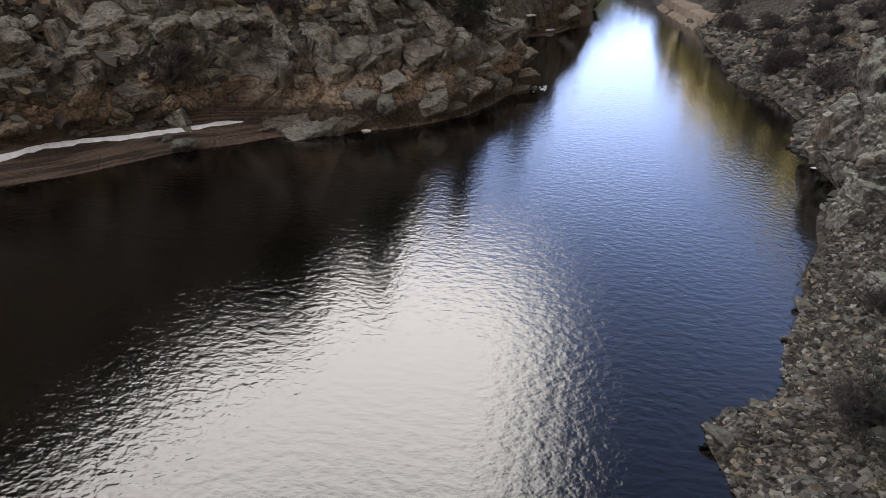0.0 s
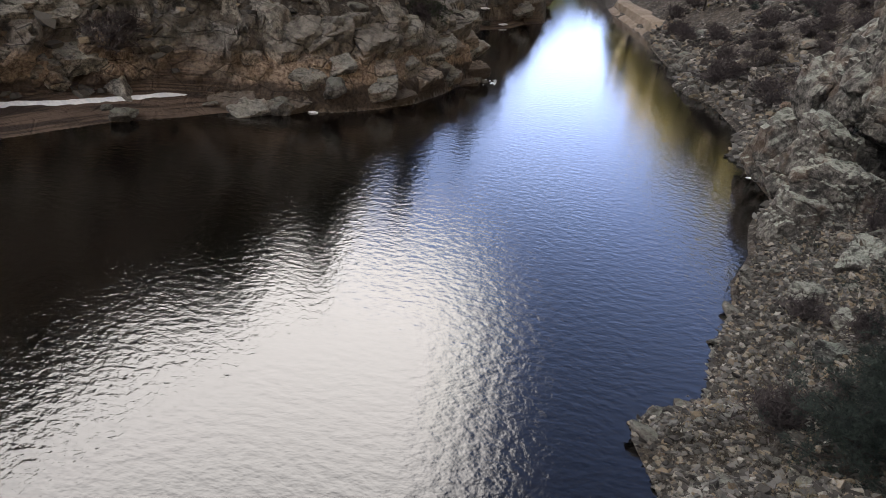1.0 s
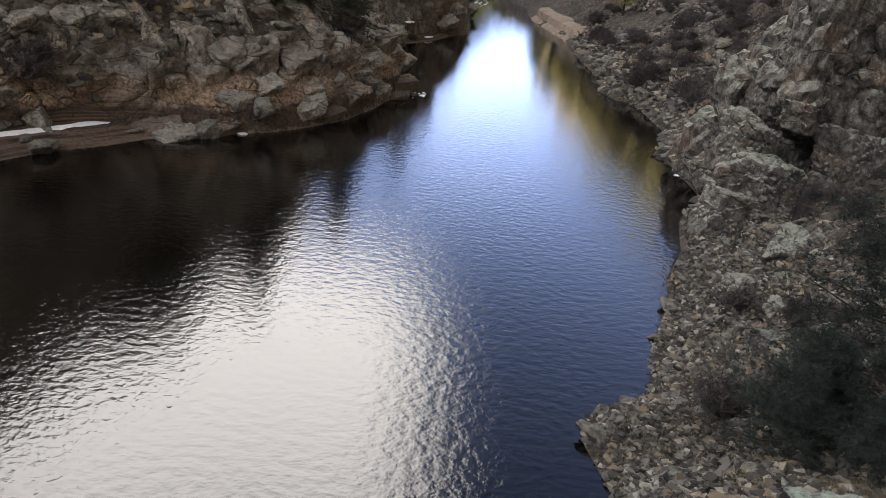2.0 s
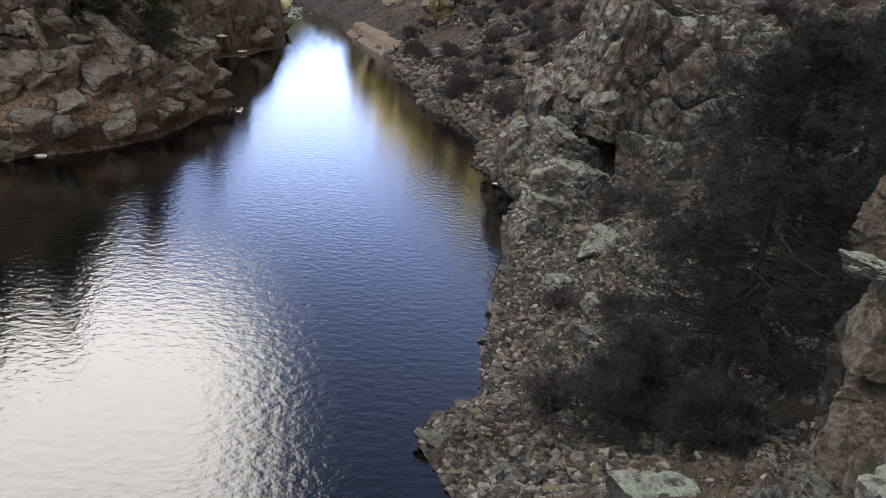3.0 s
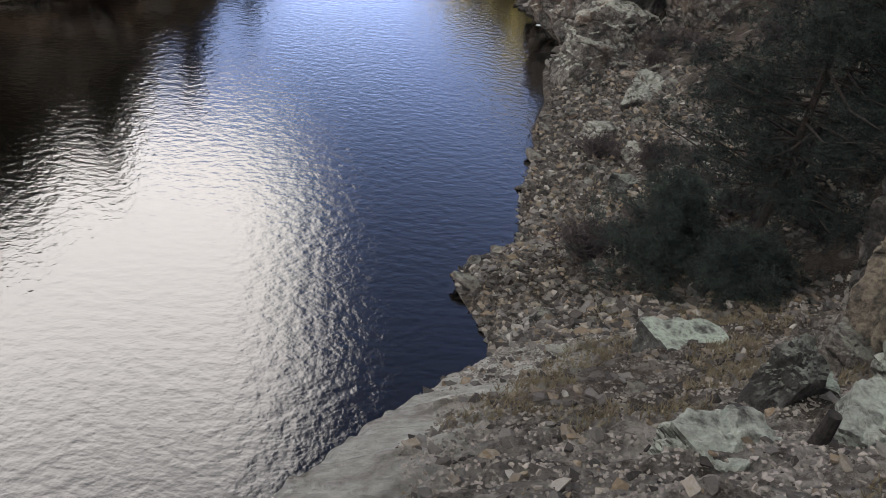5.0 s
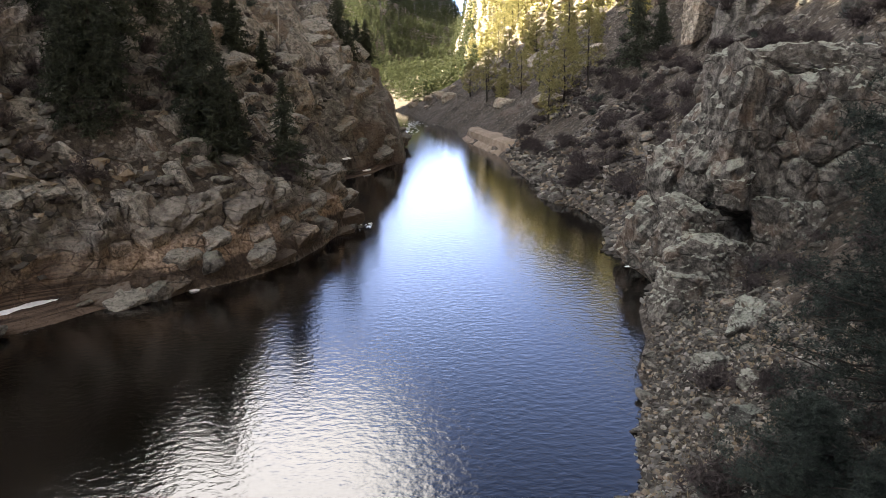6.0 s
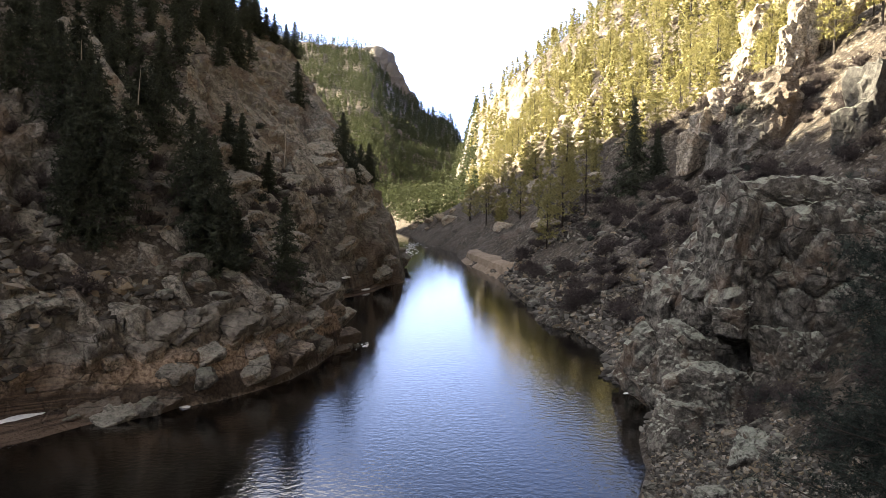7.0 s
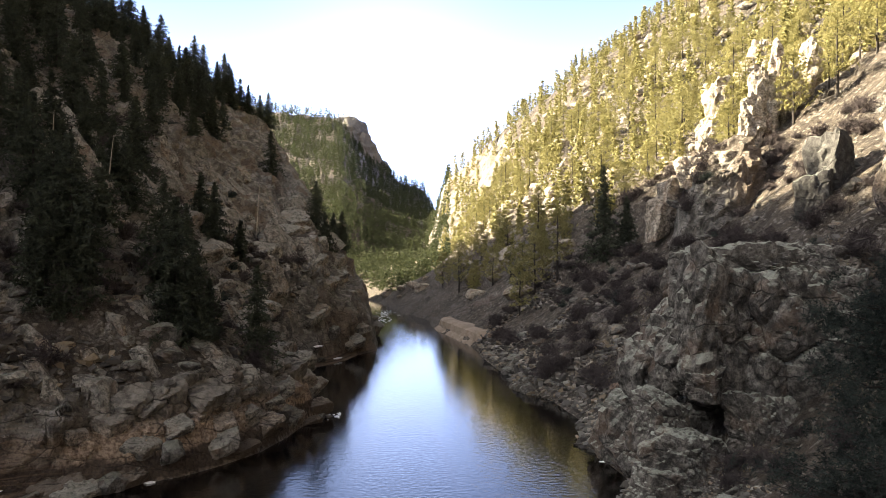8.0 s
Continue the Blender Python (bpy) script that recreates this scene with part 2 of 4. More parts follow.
def land(p):
    """Heights of smooth ground at points (x, y), with how rocky, muddy and ruddy it is."""
    wob = np.stack([layered(p / 9.0, 1, 3), layered(p / 9.0, 1, 9)], -1) * 0.9 * ease(np.hypot(p[:, 0], p[:, 1]), 15, 40)[:, None]
    q = p + wob
    x, y = p[:, 0], p[:, 1]
    dl, sl = from_bank(q, LEFT_BANK)
    dr, sr = from_bank(q, RIGHT_BANK)
    left, right = sl < 0, sr > 0
    # left: a strip of mud, a ledge, an apron, then a wall that eases off high up
    strip = ease(75 - y, 0, 8) * ease(y, 20, 40)
    shelf = ease(y, 122, 134) * ease(176 - y, 0, 14)
    d = np.maximum(dl - strip * 6.0 - shelf * 3.0, 0)
    ways = (0, 0.8, 2.5, 6, 13, 16, 24, 38, 70, 100, 300)
    wall = np.interp(d, ways, (0, 4, 9, 17, 27, 34, 46, 68, 100, 125, 200))
    apron = np.interp(d, ways, (0, 1.8, 4.4, 8.2, 13.5, 15.5, 21.5, 34, 74, 110, 250))
    zl = apron + (wall - apron) * ease(y - 0.25 * (x + 20), 118, 146) + np.minimum(dl, 6.0) * 0.2 * strip + np.minimum(dl, 3.0) * 0.25 * shelf
    # the ridge draws back from the river as it climbs
    r, bearing = np.hypot(x, y), np.degrees(np.arctan2(x, y))
    turns = (-70, -50, -44, -32, -25, -20.5, -12.3, -9.65, -7, -5.2, -4)
    back = np.interp(bearing, turns, (1.2, 0.93, 0.80, 0.60, 0.49, 0.443, 0.325, 0.26, 0.19, 0.16, 0.15)) * (r - np.interp(bearing, turns, (20, 28, 31.6, 39, 46, 50, 68, 82, 110, 135, 150)))
    over = 22 + r * np.interp(bearing, turns, (0.8, 0.56, 0.50, 0.38, 0.32, 0.275, 0.185, 0.068, -0.015, -0.085, -0.1))
    treed = 9 * ease(r, 115, 135) * ease(bearing, -9.5, -12.5)
    zl = np.minimum(zl, np.maximum(np.minimum(back, over) - treed, np.minimum(dl * 0.8, 3.0)))
    # right
    m = 0.22 + 0.25 * ease(-x - 10, 0, 120) * ease(y, 280, 330) + 0.66 * ease(x + 25, 0, 75)
    m = np.where(y < 300, 0.82, m + (0.82 - m) * ease(340 - y, 0, 60))
    far_d = np.minimum(dr, 330)
    zr = np.where(dr < 12, 0.62 * dr, 0.62 * 12 + (far_d - 12) * m)
    zr = zr * (1 - 0.65 * ease(y, 640, 860))
    zr = np.minimum(zr, 60 + 0.735 * np.maximum(x, -10) + 1.1 * np.maximum(-10 - x, 0) + 0.05 * np.maximum(y - 380, 0))
    plane = 11 - 0.62 * (y - 13.4) + 0.25 * (x - 7.8) + 0.06 * np.maximum(7 - y, 0) ** 2 * (y > -2) + (y <= -2) * 4.9
    plane = np.minimum(plane, 20.4 + np.maximum(x - 3, 0) * 0.5)
    cliff = np.interp(y, (18, 27), (4.5, 1.2))
    near = np.minimum(cliff * dr, np.maximum(plane, 0.75 * dr))
    w = ease(y, 24, 34)
    zr = near * (1 - w) + zr * w
    # the big outcrop over the cove, and a crag further up
    for cx, cy, rx, ry, turn, up in ((33, 77, 13, 6, 0.5, 7), (60, 92, 9, 8, 0.3, 14), (52, 150, 9, 8, 0.0, 9)):
        ux, uy = (x - cx) * math.cos(turn) + (y - cy) * math.sin(turn), -(x - cx) * math.sin(turn) + (y - cy) * math.cos(turn)
        zr = zr + up * ease(1 - np.hypot(ux / rx, uy / ry), 0.0, 0.45)
    # the far mountain, a long way up the valley
    top = 22 + 1500 * np.interp(bearing, (-40, -20, -12.2, -8, -7.3, -6, -5.4, -4.6, -3.2, -1.8, -1, 5), (0.20, 0.19, 0.172, 0.162, 0.158, 0.132, 0.115, 0.105, 0.085, 0.075, 0.07, 0.06))
    up = np.clip((r - 410) / 1090, 0, 1)
    away = ease(r, 390, 470) * ease(bearing, 0.5, -1.5) * ease(bearing, -60, -40)
    zr = zr * (1 - away) + top * (0.9 * up + 0.1 * up * up) * ease(2600 - r, 0, 900) * away
    z = np.where(left, zl, np.where(right, zr, -np.minimum(np.minimum(dl, dr) * 0.6, 3)))
    dist = np.where(left, dl, np.where(right, dr, 0))
    big = layered(p / 40.0, 4, 21) * np.minimum(dist / 40.0, 1) * 9
    z = z + big * ease(np.hypot(x, y), 60, 160)
    rocky = np.where(left, ease(d, 14, 20) + ease(6 - d, 0, 3), 0.15 + 0.2 * ease(40 - y, 0, 8))
    mud = np.where(left, np.maximum(strip * ease(6.6 - dl, 0, 1), shelf * ease(3.4 - dl, 0, 1)), 0)
    warm = np.where(left, ease(13 - dl, 0, 3) * ease(y, 30, 40) * ease(112 - y, 0, 8), 0)
    return z, np.clip(rocky, 0, 1), np.clip(mud, 0, 1), warm, dist


def sheet(name, verts, rows, cols, cover=None, wrap=False):
    """A grid of vertices as one mesh object."""
    idx = np.arange(rows * cols).reshape(rows, cols)
    nxt = np.roll(idx, -1, 1) if wrap else None
    a, b = (idx, nxt) if wrap else (idx[:, :-1], idx[:, 1:])
    faces = np.stack([a[:-1], b[:-1], b[1:], a[1:]], -1).reshape(-1, 4)
    me = bpy.data.meshes.new(name)
    me.vertices.add(len(verts))
    me.vertices.foreach_set("co", verts.astype(np.float32).ravel())
    me.loops.add(faces.size)
    me.loops.foreach_set("vertex_index", faces.astype(np.int32).ravel())
    me.polygons.add(len(faces))
    me.polygons.foreach_set("loop_start", np.arange(0, faces.size, 4, dtype=np.int32))
    me.update(calc_edges=True)
    me.shade_flat()
    if cover is not None:
        at = me.attributes.new("cover", "FLOAT_COLOR", "POINT")
        at.data.foreach_set("color", cover.astype(np.float32).ravel())
    return new(name, me)


def spaced(*parts):
    out = []
    for start, end, ratio in parts:
        count = max(2, int(math.log(end / start) / ratio))
        out.append(np.exp(np.linspace(math.log(start), math.log(end), count, endpoint=False)))
    return np.concatenate(out)


GROUND_PARTS = []


def build_ground():
    turn = np.radians(np.concatenate([np.arange(-53, 43, 0.18), np.arange(43, 307, 4.0)]))
    # along every bearing the rows crowd where the ground is steep
    probe, some = spaced((0.01, 1.2, 0.8), (1.2, 6, 0.06), (6, 420, 0.004), (420, 4000, 0.04)), turn[::4]
    pr, pa = np.meshgrid(probe, some, indexing="ij")
    height = land(np.stack([pr.ravel() * np.sin(pa.ravel()), pr.ravel() * np.cos(pa.ravel())], -1))[0].reshape(pr.shape)
    rise = np.abs(np.diff(height, axis=0, prepend=height[:1])) / np.maximum(pr, 12)
    thrift = np.where(pr > 420, 0.25, np.where(pr < 6, 0.06, 1.0))
    need = np.cumsum((0.30 * np.diff(np.log(pr), axis=0, prepend=np.log(pr[:1])) + np.minimum(rise, 0.05)) * thrift + 1e-6, axis=0)
    need /= need[-1]
    count = 950
    r0 = np.stack([np.interp(np.linspace(0, 1, count), need[:, k], probe) for k in range(len(some))], 1)
    r0 = (r0 + np.roll(r0, 1, 1) + np.roll(r0, -1, 1)) / 3
    where = np.arange(len(turn)) / 4.0
    k0 = np.floor(where).astype(int)
    f = where - k0
    r = r0[:, k0] * (1 - f) + r0[:, np.minimum(k0 + 1, len(some) - 1)] * f
    r[0] = 0.0
    a = np.broadcast_to(turn, r.shape)
    p = np.stack([r.ravel() * np.sin(a.ravel()), r.ravel() * np.cos(a.ravel())], -1)
    z, rocky, mud, warm, dist = land(p)
    rows, cols = r.shape
    v = np.column_stack([p, z])
    g = v.reshape(rows, cols, 3)
    n = np.cross(np.gradient(g, axis=0).reshape(-1, 3), np.gradient(g, axis=1).reshape(-1, 3))
    n = -n / np.maximum(np.linalg.norm(n, axis=1, keepdims=True), 1e-9)
    n *= np.sign(n[:, 2:3] + 1e-9)
    pale = ease(5.5 - dist, 0, 2) * ease(22 - p[:, 1], 0, 3) * (p[:, 0] > -12) * (p[:, 0] < 14) * (p[:, 1] > -5) * ease(layered(p / 2.5, 3, 77), -0.45, 0.0)
    soft = ease(p[:, 0], 4, 14) * ease(p[:, 1], 40, 55)
    steep = ease(1 - n[:, 2] - 0.10 * soft, 0.15, 0.45)
    rocky = np.clip(np.maximum(rocky, steep) + 0.5 * layered(v / 9.0, 3, 40), 0, 1)
    live = (dist > 0.3) & (r.ravel() < 700)
    dip = np.array(Euler((radians(25), radians(-30), radians(20))).to_matrix())
    s = v[live] @ dip / (1.5, 1.0, 0.75)
    s = s + 0.25 * np.stack([layered(s / 2.0, 2, 60 + k) for k in range(3)], -1)
    b1, j1 = blocks(s / 5.0, 1)
    b2, j2 = blocks(s / 1.7, 2)
    b3, j3 = blocks(s / 0.65, 3)
    amp = rocky[live] * np.minimum(dist[live] / 4.0, 1) * (1 - mud[live])
    size = np.clip(r.ravel()[live] / 45.0, 0.25, 1)
    close = np.clip(r.ravel()[live] / 35.0, 0.2, 1)
    amp = amp * (1 - 0.8 * pale[live])
    move = amp * (2.6 * b1 * size + (1.9 * b2 - 0.35 * ease(0.28 - j2, 0, 0.28)) * np.clip(size * 1.3, 0, 1)) + (0.20 + 0.38 * amp) * close * ease(120 - r.ravel()[live], 0, 60) * b3 * (1 - mud[live])
    v[live] += n[live] * move[:, None]
    # wear the sharpest points away
    g = v.reshape(rows, cols, 3)
    worn = g.copy()
    worn[1:-1] = 0.76 * g[1:-1] + 0.06 * (g[:-2] + g[2:] + np.roll(g, 1, 1)[1:-1] + np.roll(g, -1, 1)[1:-1])
    v = worn.reshape(-1, 3)
    land_v = dist > 0
    v[land_v, 2] = np.maximum(v[land_v, 2], 0.03)
    GROUND_PARTS.append(v)
    ob = sheet("ground", v, rows, cols, np.column_stack([np.maximum(rocky, pale), mud, warm, pale]), wrap=True)
    ob.data.materials.append(GROUND)
    return tagged(ob, "broken grey canyon rock, scree and dry grass", "ground", kind="structure")


ground = build_ground()
GROUND_V, GROUND_F = GROUND_PARTS[0], np.array([p.vertices[:] for p in ground.data.polygons])
wm = bpy.data.meshes.new("water")
wm.from_pydata([(-500, -500, 0), (300, -500, 0), (300, 460, 0), (-500, 460, 0)], [], [(0, 1, 2, 3)])
wm.materials.append(WATER)
tagged(new("water", wm), "dark rippled river water mirroring the sky", "river", kind="structure")


# ---- materials of rocks, plants and snow ----
def rock_material(name, dark, light, lichen, lichen_amount, ruddy=0.0, washed=0.0, all_round=False):
    """Fractured granite: two greys, lichen on what faces up, dirty joints with painted shade, rust in places."""
    m, n, shader = material(name)
    geo = n.add("ShaderNodeNewGeometry")
    where = geo.outputs["Position"]
    chance = n.add("ShaderNodeObjectInfo").outputs["Random"]
    fine, mid = n.noise(where, 9.0, 8.0, 0.7), n.noise(where, 1.1, 5.0, 0.6)
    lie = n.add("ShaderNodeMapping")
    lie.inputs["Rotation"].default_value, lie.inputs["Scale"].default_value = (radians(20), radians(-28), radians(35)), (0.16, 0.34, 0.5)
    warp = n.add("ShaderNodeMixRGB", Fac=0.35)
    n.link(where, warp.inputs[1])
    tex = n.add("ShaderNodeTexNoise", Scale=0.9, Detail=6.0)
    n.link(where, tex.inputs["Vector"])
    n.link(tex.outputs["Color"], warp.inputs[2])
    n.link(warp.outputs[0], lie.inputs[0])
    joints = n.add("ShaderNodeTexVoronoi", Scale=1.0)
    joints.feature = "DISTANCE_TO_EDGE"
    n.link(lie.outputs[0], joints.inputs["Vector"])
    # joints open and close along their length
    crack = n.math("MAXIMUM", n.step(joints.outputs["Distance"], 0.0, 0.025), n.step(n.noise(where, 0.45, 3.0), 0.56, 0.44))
    colour = n.mix(n.step(n.math("ADD", mid, n.math("MULTIPLY", n.math("SUBTRACT", fine, 0.5), 0.6)), 0.3, 0.7), dark, light)
    colour = n.mix(n.math("MULTIPLY", n.step(n.noise(where, 3.2, 8.0, 0.75), 0.54, 0.40), 0.72), colour, (0.03, 0.029, 0.028))
    colour = n.mix(n.math("MULTIPLY", n.math("SUBTRACT", chance, 0.5), 0.5, clamp=True), colour, (0.10, 0.09, 0.08))
    colour = n.mix(n.math("MULTIPLY", n.step(n.noise(where, 0.35, 3.0), 0.52, 0.66), ruddy), colour, (0.26, 0.16, 0.10))
    if washed:
        place = n.add("ShaderNodeSeparateXYZ")
        n.link(where, place.inputs[0])
        level = n.math("ADD", place.outputs[2], n.math("MULTIPLY", n.math("SUBTRACT", mid, 0.5), 2.0))
        colour = n.mix(n.math("MULTIPLY", n.step(level, 4.5, 6.0), washed), colour, n.mix(n.step(mid, 0.3, 0.7), (0.06, 0.056, 0.05), (0.175, 0.165, 0.15)))
        colour = n.mix(n.math("MULTIPLY", n.step(level, 2.8, 2.1), washed), colour, n.mix(fine, (0.045, 0.035, 0.028), (0.10, 0.078, 0.06)))
    up = n.add("ShaderNodeSeparateXYZ")
    n.link(geo.outputs["Normal"], up.inputs[0])
    patch = n.math("MULTIPLY", n.step(up.outputs[2], *((-0.4, 0.3) if all_round else (0.35, 0.85))), n.math("MULTIPLY", n.step(n.noise(where, 1.6, 6.0, 0.65), 0.30, 0.55), n.step(n.noise(where, 7.0, 7.0, 0.75), 0.22, 0.60)))
    colour = n.mix(n.math("MULTIPLY", patch, lichen_amount), colour, lichen)
    # joint dirt and joint shade are both painted by this dark mix
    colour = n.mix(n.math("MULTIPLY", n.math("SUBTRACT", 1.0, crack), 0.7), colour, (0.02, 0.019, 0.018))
    n.link(colour, shader.inputs["Base Color"])
    shader.inputs["Roughness"].default_value = 0.9
    shader.inputs["Specular IOR Level"].default_value = 0.25
    bumped(n, shader, n.math("ADD", n.math("ADD", n.math("MULTIPLY", fine, 0.35), mid), n.math("MULTIPLY", crack, 0.35)), 1.0, 0.35)
    return m


def needle_material(name, dark, light):
    m, n, shader = material(name)
    geo = n.add("ShaderNodeNewGeometry")
    chance = n.add("ShaderNodeObjectInfo").outputs["Random"]
    clump = n.step(n.noise(geo.outputs["Position"], 1.5, 3.0), 0.40, 0.64)
    tone = n.math("ADD", n.math("MULTIPLY", geo.outputs["Random Per Island"], 0.35), n.math("ADD", n.math("MULTIPLY", chance, 0.25), n.math("MULTIPLY", clump, 0.4)))
    colour = n.mix(tone, dark, light)
    n.link(colour, shader.inputs["Base Color"])
    shader.inputs["Roughness"].default_value = 0.75
    shader.inputs["Specular IOR Level"].default_value = 0.2
    glow = n.add("ShaderNodeBsdfTranslucent")
    n.link(colour, glow.inputs["Color"])
    both = n.add("ShaderNodeMixShader", Fac=0.3)
    n.link(shader.outputs[0], both.inputs[1])
    n.link(glow.outputs[0], both.inputs[2])
    out = [k for k in n.tree.nodes if k.type == "OUTPUT_MATERIAL"][0]
    n.link(both.outputs[0], out.inputs[0])
    return m


def plain_material(name, dark, light, scale, rough=0.9, bump=0.4, gloss=0.25):
    m, n, shader = material(name)
    where = n.add("ShaderNodeNewGeometry").outputs["Position"]
    a, b = n.noise(where, scale, 6.0, 0.65), n.noise(where, scale * 0.15, 3.0)
    n.link(n.mix(n.step(n.math("ADD", n.math("MULTIPLY", a, 0.6), n.math("MULTIPLY", b, 0.4)), 0.35, 0.65), dark, light), shader.inputs["Base Color"])
    shader.inputs["Roughness"].default_value, shader.inputs["Specular IOR Level"].default_value = rough, gloss
    bumped(n, shader, a, bump, 0.4 / scale)
    return m


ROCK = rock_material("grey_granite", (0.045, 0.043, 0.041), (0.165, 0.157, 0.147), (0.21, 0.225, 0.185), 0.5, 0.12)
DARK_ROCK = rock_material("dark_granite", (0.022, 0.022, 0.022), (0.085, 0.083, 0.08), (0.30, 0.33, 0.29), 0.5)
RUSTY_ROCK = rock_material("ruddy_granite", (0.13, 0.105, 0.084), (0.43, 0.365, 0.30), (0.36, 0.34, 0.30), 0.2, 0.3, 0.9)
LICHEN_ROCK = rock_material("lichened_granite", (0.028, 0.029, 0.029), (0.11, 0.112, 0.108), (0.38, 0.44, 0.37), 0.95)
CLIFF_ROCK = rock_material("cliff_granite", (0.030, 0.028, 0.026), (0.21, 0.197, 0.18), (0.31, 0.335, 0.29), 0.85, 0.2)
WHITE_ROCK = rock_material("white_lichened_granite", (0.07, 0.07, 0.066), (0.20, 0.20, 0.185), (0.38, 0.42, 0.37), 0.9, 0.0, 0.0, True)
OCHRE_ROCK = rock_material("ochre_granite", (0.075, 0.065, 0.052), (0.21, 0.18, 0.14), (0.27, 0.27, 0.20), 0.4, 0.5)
# tan rock of the sunny hillside, lightened to add to the sun's effect
SUNNY_ROCK = rock_material("sunlit_tan_granite", (0.17, 0.145, 0.115), (0.47, 0.42, 0.35), (0.36, 0.35, 0.26), 0.3, 0.3)
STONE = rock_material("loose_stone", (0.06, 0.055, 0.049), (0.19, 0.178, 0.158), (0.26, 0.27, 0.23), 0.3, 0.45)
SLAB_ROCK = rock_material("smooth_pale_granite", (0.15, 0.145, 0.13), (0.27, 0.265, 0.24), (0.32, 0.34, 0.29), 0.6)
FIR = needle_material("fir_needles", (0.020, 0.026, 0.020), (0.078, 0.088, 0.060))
# pine colour is raised to carry part of the sunlight on the hillside
PINE = needle_material("sunlit_pine_needles", (0.15, 0.146, 0.058), (0.34, 0.31, 0.135))
# the near-black end paints in the deep shade between tufts
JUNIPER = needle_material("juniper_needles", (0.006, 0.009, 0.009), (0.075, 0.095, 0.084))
TWIGS = plain_material("bare_twigs", (0.030, 0.025, 0.026), (0.085, 0.070, 0.070), 3.0)
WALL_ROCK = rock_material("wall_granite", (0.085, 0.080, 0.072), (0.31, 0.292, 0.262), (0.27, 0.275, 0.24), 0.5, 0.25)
GRASS = needle_material("dry_grass", (0.10, 0.082, 0.052), (0.27, 0.232, 0.155))
BARK = plain_material("bark", (0.014, 0.012, 0.011), (0.048, 0.041, 0.036), 12.0)
DEAD_WOOD = plain_material("weathered_wood", (0.16, 0.14, 0.12), (0.34, 0.31, 0.27), 9.0)
SNOW = plain_material("old_snow", (0.62, 0.65, 0.70), (0.86, 0.88, 0.90), 2.5, 0.6, 0.3)
SAND = plain_material("river_sand", (0.16, 0.125, 0.095), (0.29, 0.235, 0.185), 1.6, 0.95, 0.3)
FOAM = plain_material("white_water", (0.5, 0.55, 0.6), (0.85, 0.88, 0.9), 3.0, 0.4, 0.5)


# ---- mesh helpers ----
def mesh_of(name, verts, faces, mat, flat=True):
    me = bpy.data.meshes.new(name)
    me.from_pydata(np.asarray(verts, float).tolist(), [], np.asarray(faces).tolist() if not isinstance(faces, list) else faces)
    me.materials.append(mat)
    if flat:
        me.shade_flat()
    me.update()
    return me


def part(name, me, parent, label=""):
    ob = new(name, me)
    ob.parent = parent
    return tagged(ob, label)


BALLS = {}


def ball(level):
    if level not in BALLS:
        bm = bmesh.new()
        bmesh.ops.create_icosphere(bm, subdivisions=level, radius=1.0)
        bm.verts.ensure_lookup_table()
        BALLS[level] = (np.array([v.co[:] for v in bm.verts]), np.array([[v.index for v in f.verts] for f in bm.faces]))
        bm.free()
    return BALLS[level]


def rock_shape(seed, size, level, planes=16, relief=0.10, grain=1.0, flat_top=False, boxy=False):
    """An angular boulder: a ball cut by planes, its faces broken into blocks. size: width, depth, height in metres."""
    rng = np.random.default_rng(seed)
    way, faces = ball(level)
    n = rng.normal(size=(planes, 3))
    n /= np.linalg.norm(n, axis=1, keepdims=True)
    if boxy:
        n[:6] = np.array(((0, 0, 1), (0, 0, -1), (1, 0, 0.1), (-1, 0, 0.1), (0, 1, 0), (0, -1, 0))) + rng.normal(size=(6, 3)) * 0.16
        n /= np.linalg.norm(n, axis=1, keepdims=True)
    if flat_top:
        n[0] = (0.10, -0.08, 1)
        n[0] /= np.linalg.norm(n[0])
    gap = rng.uniform(0.62, 1.0, planes)
    if boxy:
        gap[:6] = rng.uniform(0.62, 0.8, 6)
        gap[6:] = rng.uniform(0.9, 1.1, planes - 6)
    if flat_top:
        gap[0] = 0.55
    reach = gap / np.maximum(way @ n.T, 1e-3)
    soft = 34.0
    r = -np.log(np.exp(-soft * np.minimum(reach, 1.6)).sum(1) + np.exp(-soft * 1.25)) / soft
    v = way * np.clip(r, 0.3, 1.4)[:, None] * np.array(size) / 2
    scale = max(size) / 5.0
    if level >= 3:
        b1, j1 = blocks(v / scale / grain, seed % 97)
        b2, j2 = blocks(v / scale / grain * 2.7, seed % 89 + 3)
        lump = relief * max(size) * (0.65 * b1 + 0.3 * b2 - 0.25 * ease(0.10 - j1, 0, 0.10) - 0.12 * ease(0.12 - j2, 0, 0.12))
        v = v + way * lump[:, None] + way * (layered(v / scale * 1.5, 3, seed % 71) * 0.04 * max(size))[:, None]
    return v, faces


def height_at(x, y):
    return float(land(np.array([[x, y]], float))[0][0])


GROUND_TREE = BVHTree.FromPolygons(GROUND_V.tolist(), GROUND_F.tolist())
DOWN = Vector((0, 0, -1))


def heights(places):
    """Heights of the broken ground itself, as it stands after its blocks are cut."""
    out = []
    for (x, y), z in zip(np.asarray(places, float), land(np.asarray(places, float))[0]):
        hit = GROUND_TREE.ray_cast(Vector((x, y, z + 6.0)), DOWN, 14.0)[0]
        out.append(hit.z if hit is not None else z)
    return np.array(out)


def tufts(rng, centres, length, width, each, up=0.2, spread=1.0):
    """Sprays of narrow triangles round the given points."""
    count = len(centres)
    way = rng.normal(size=(count, each, 3)) * (spread, spread, spread * 0.8)
    way[..., 2] += up
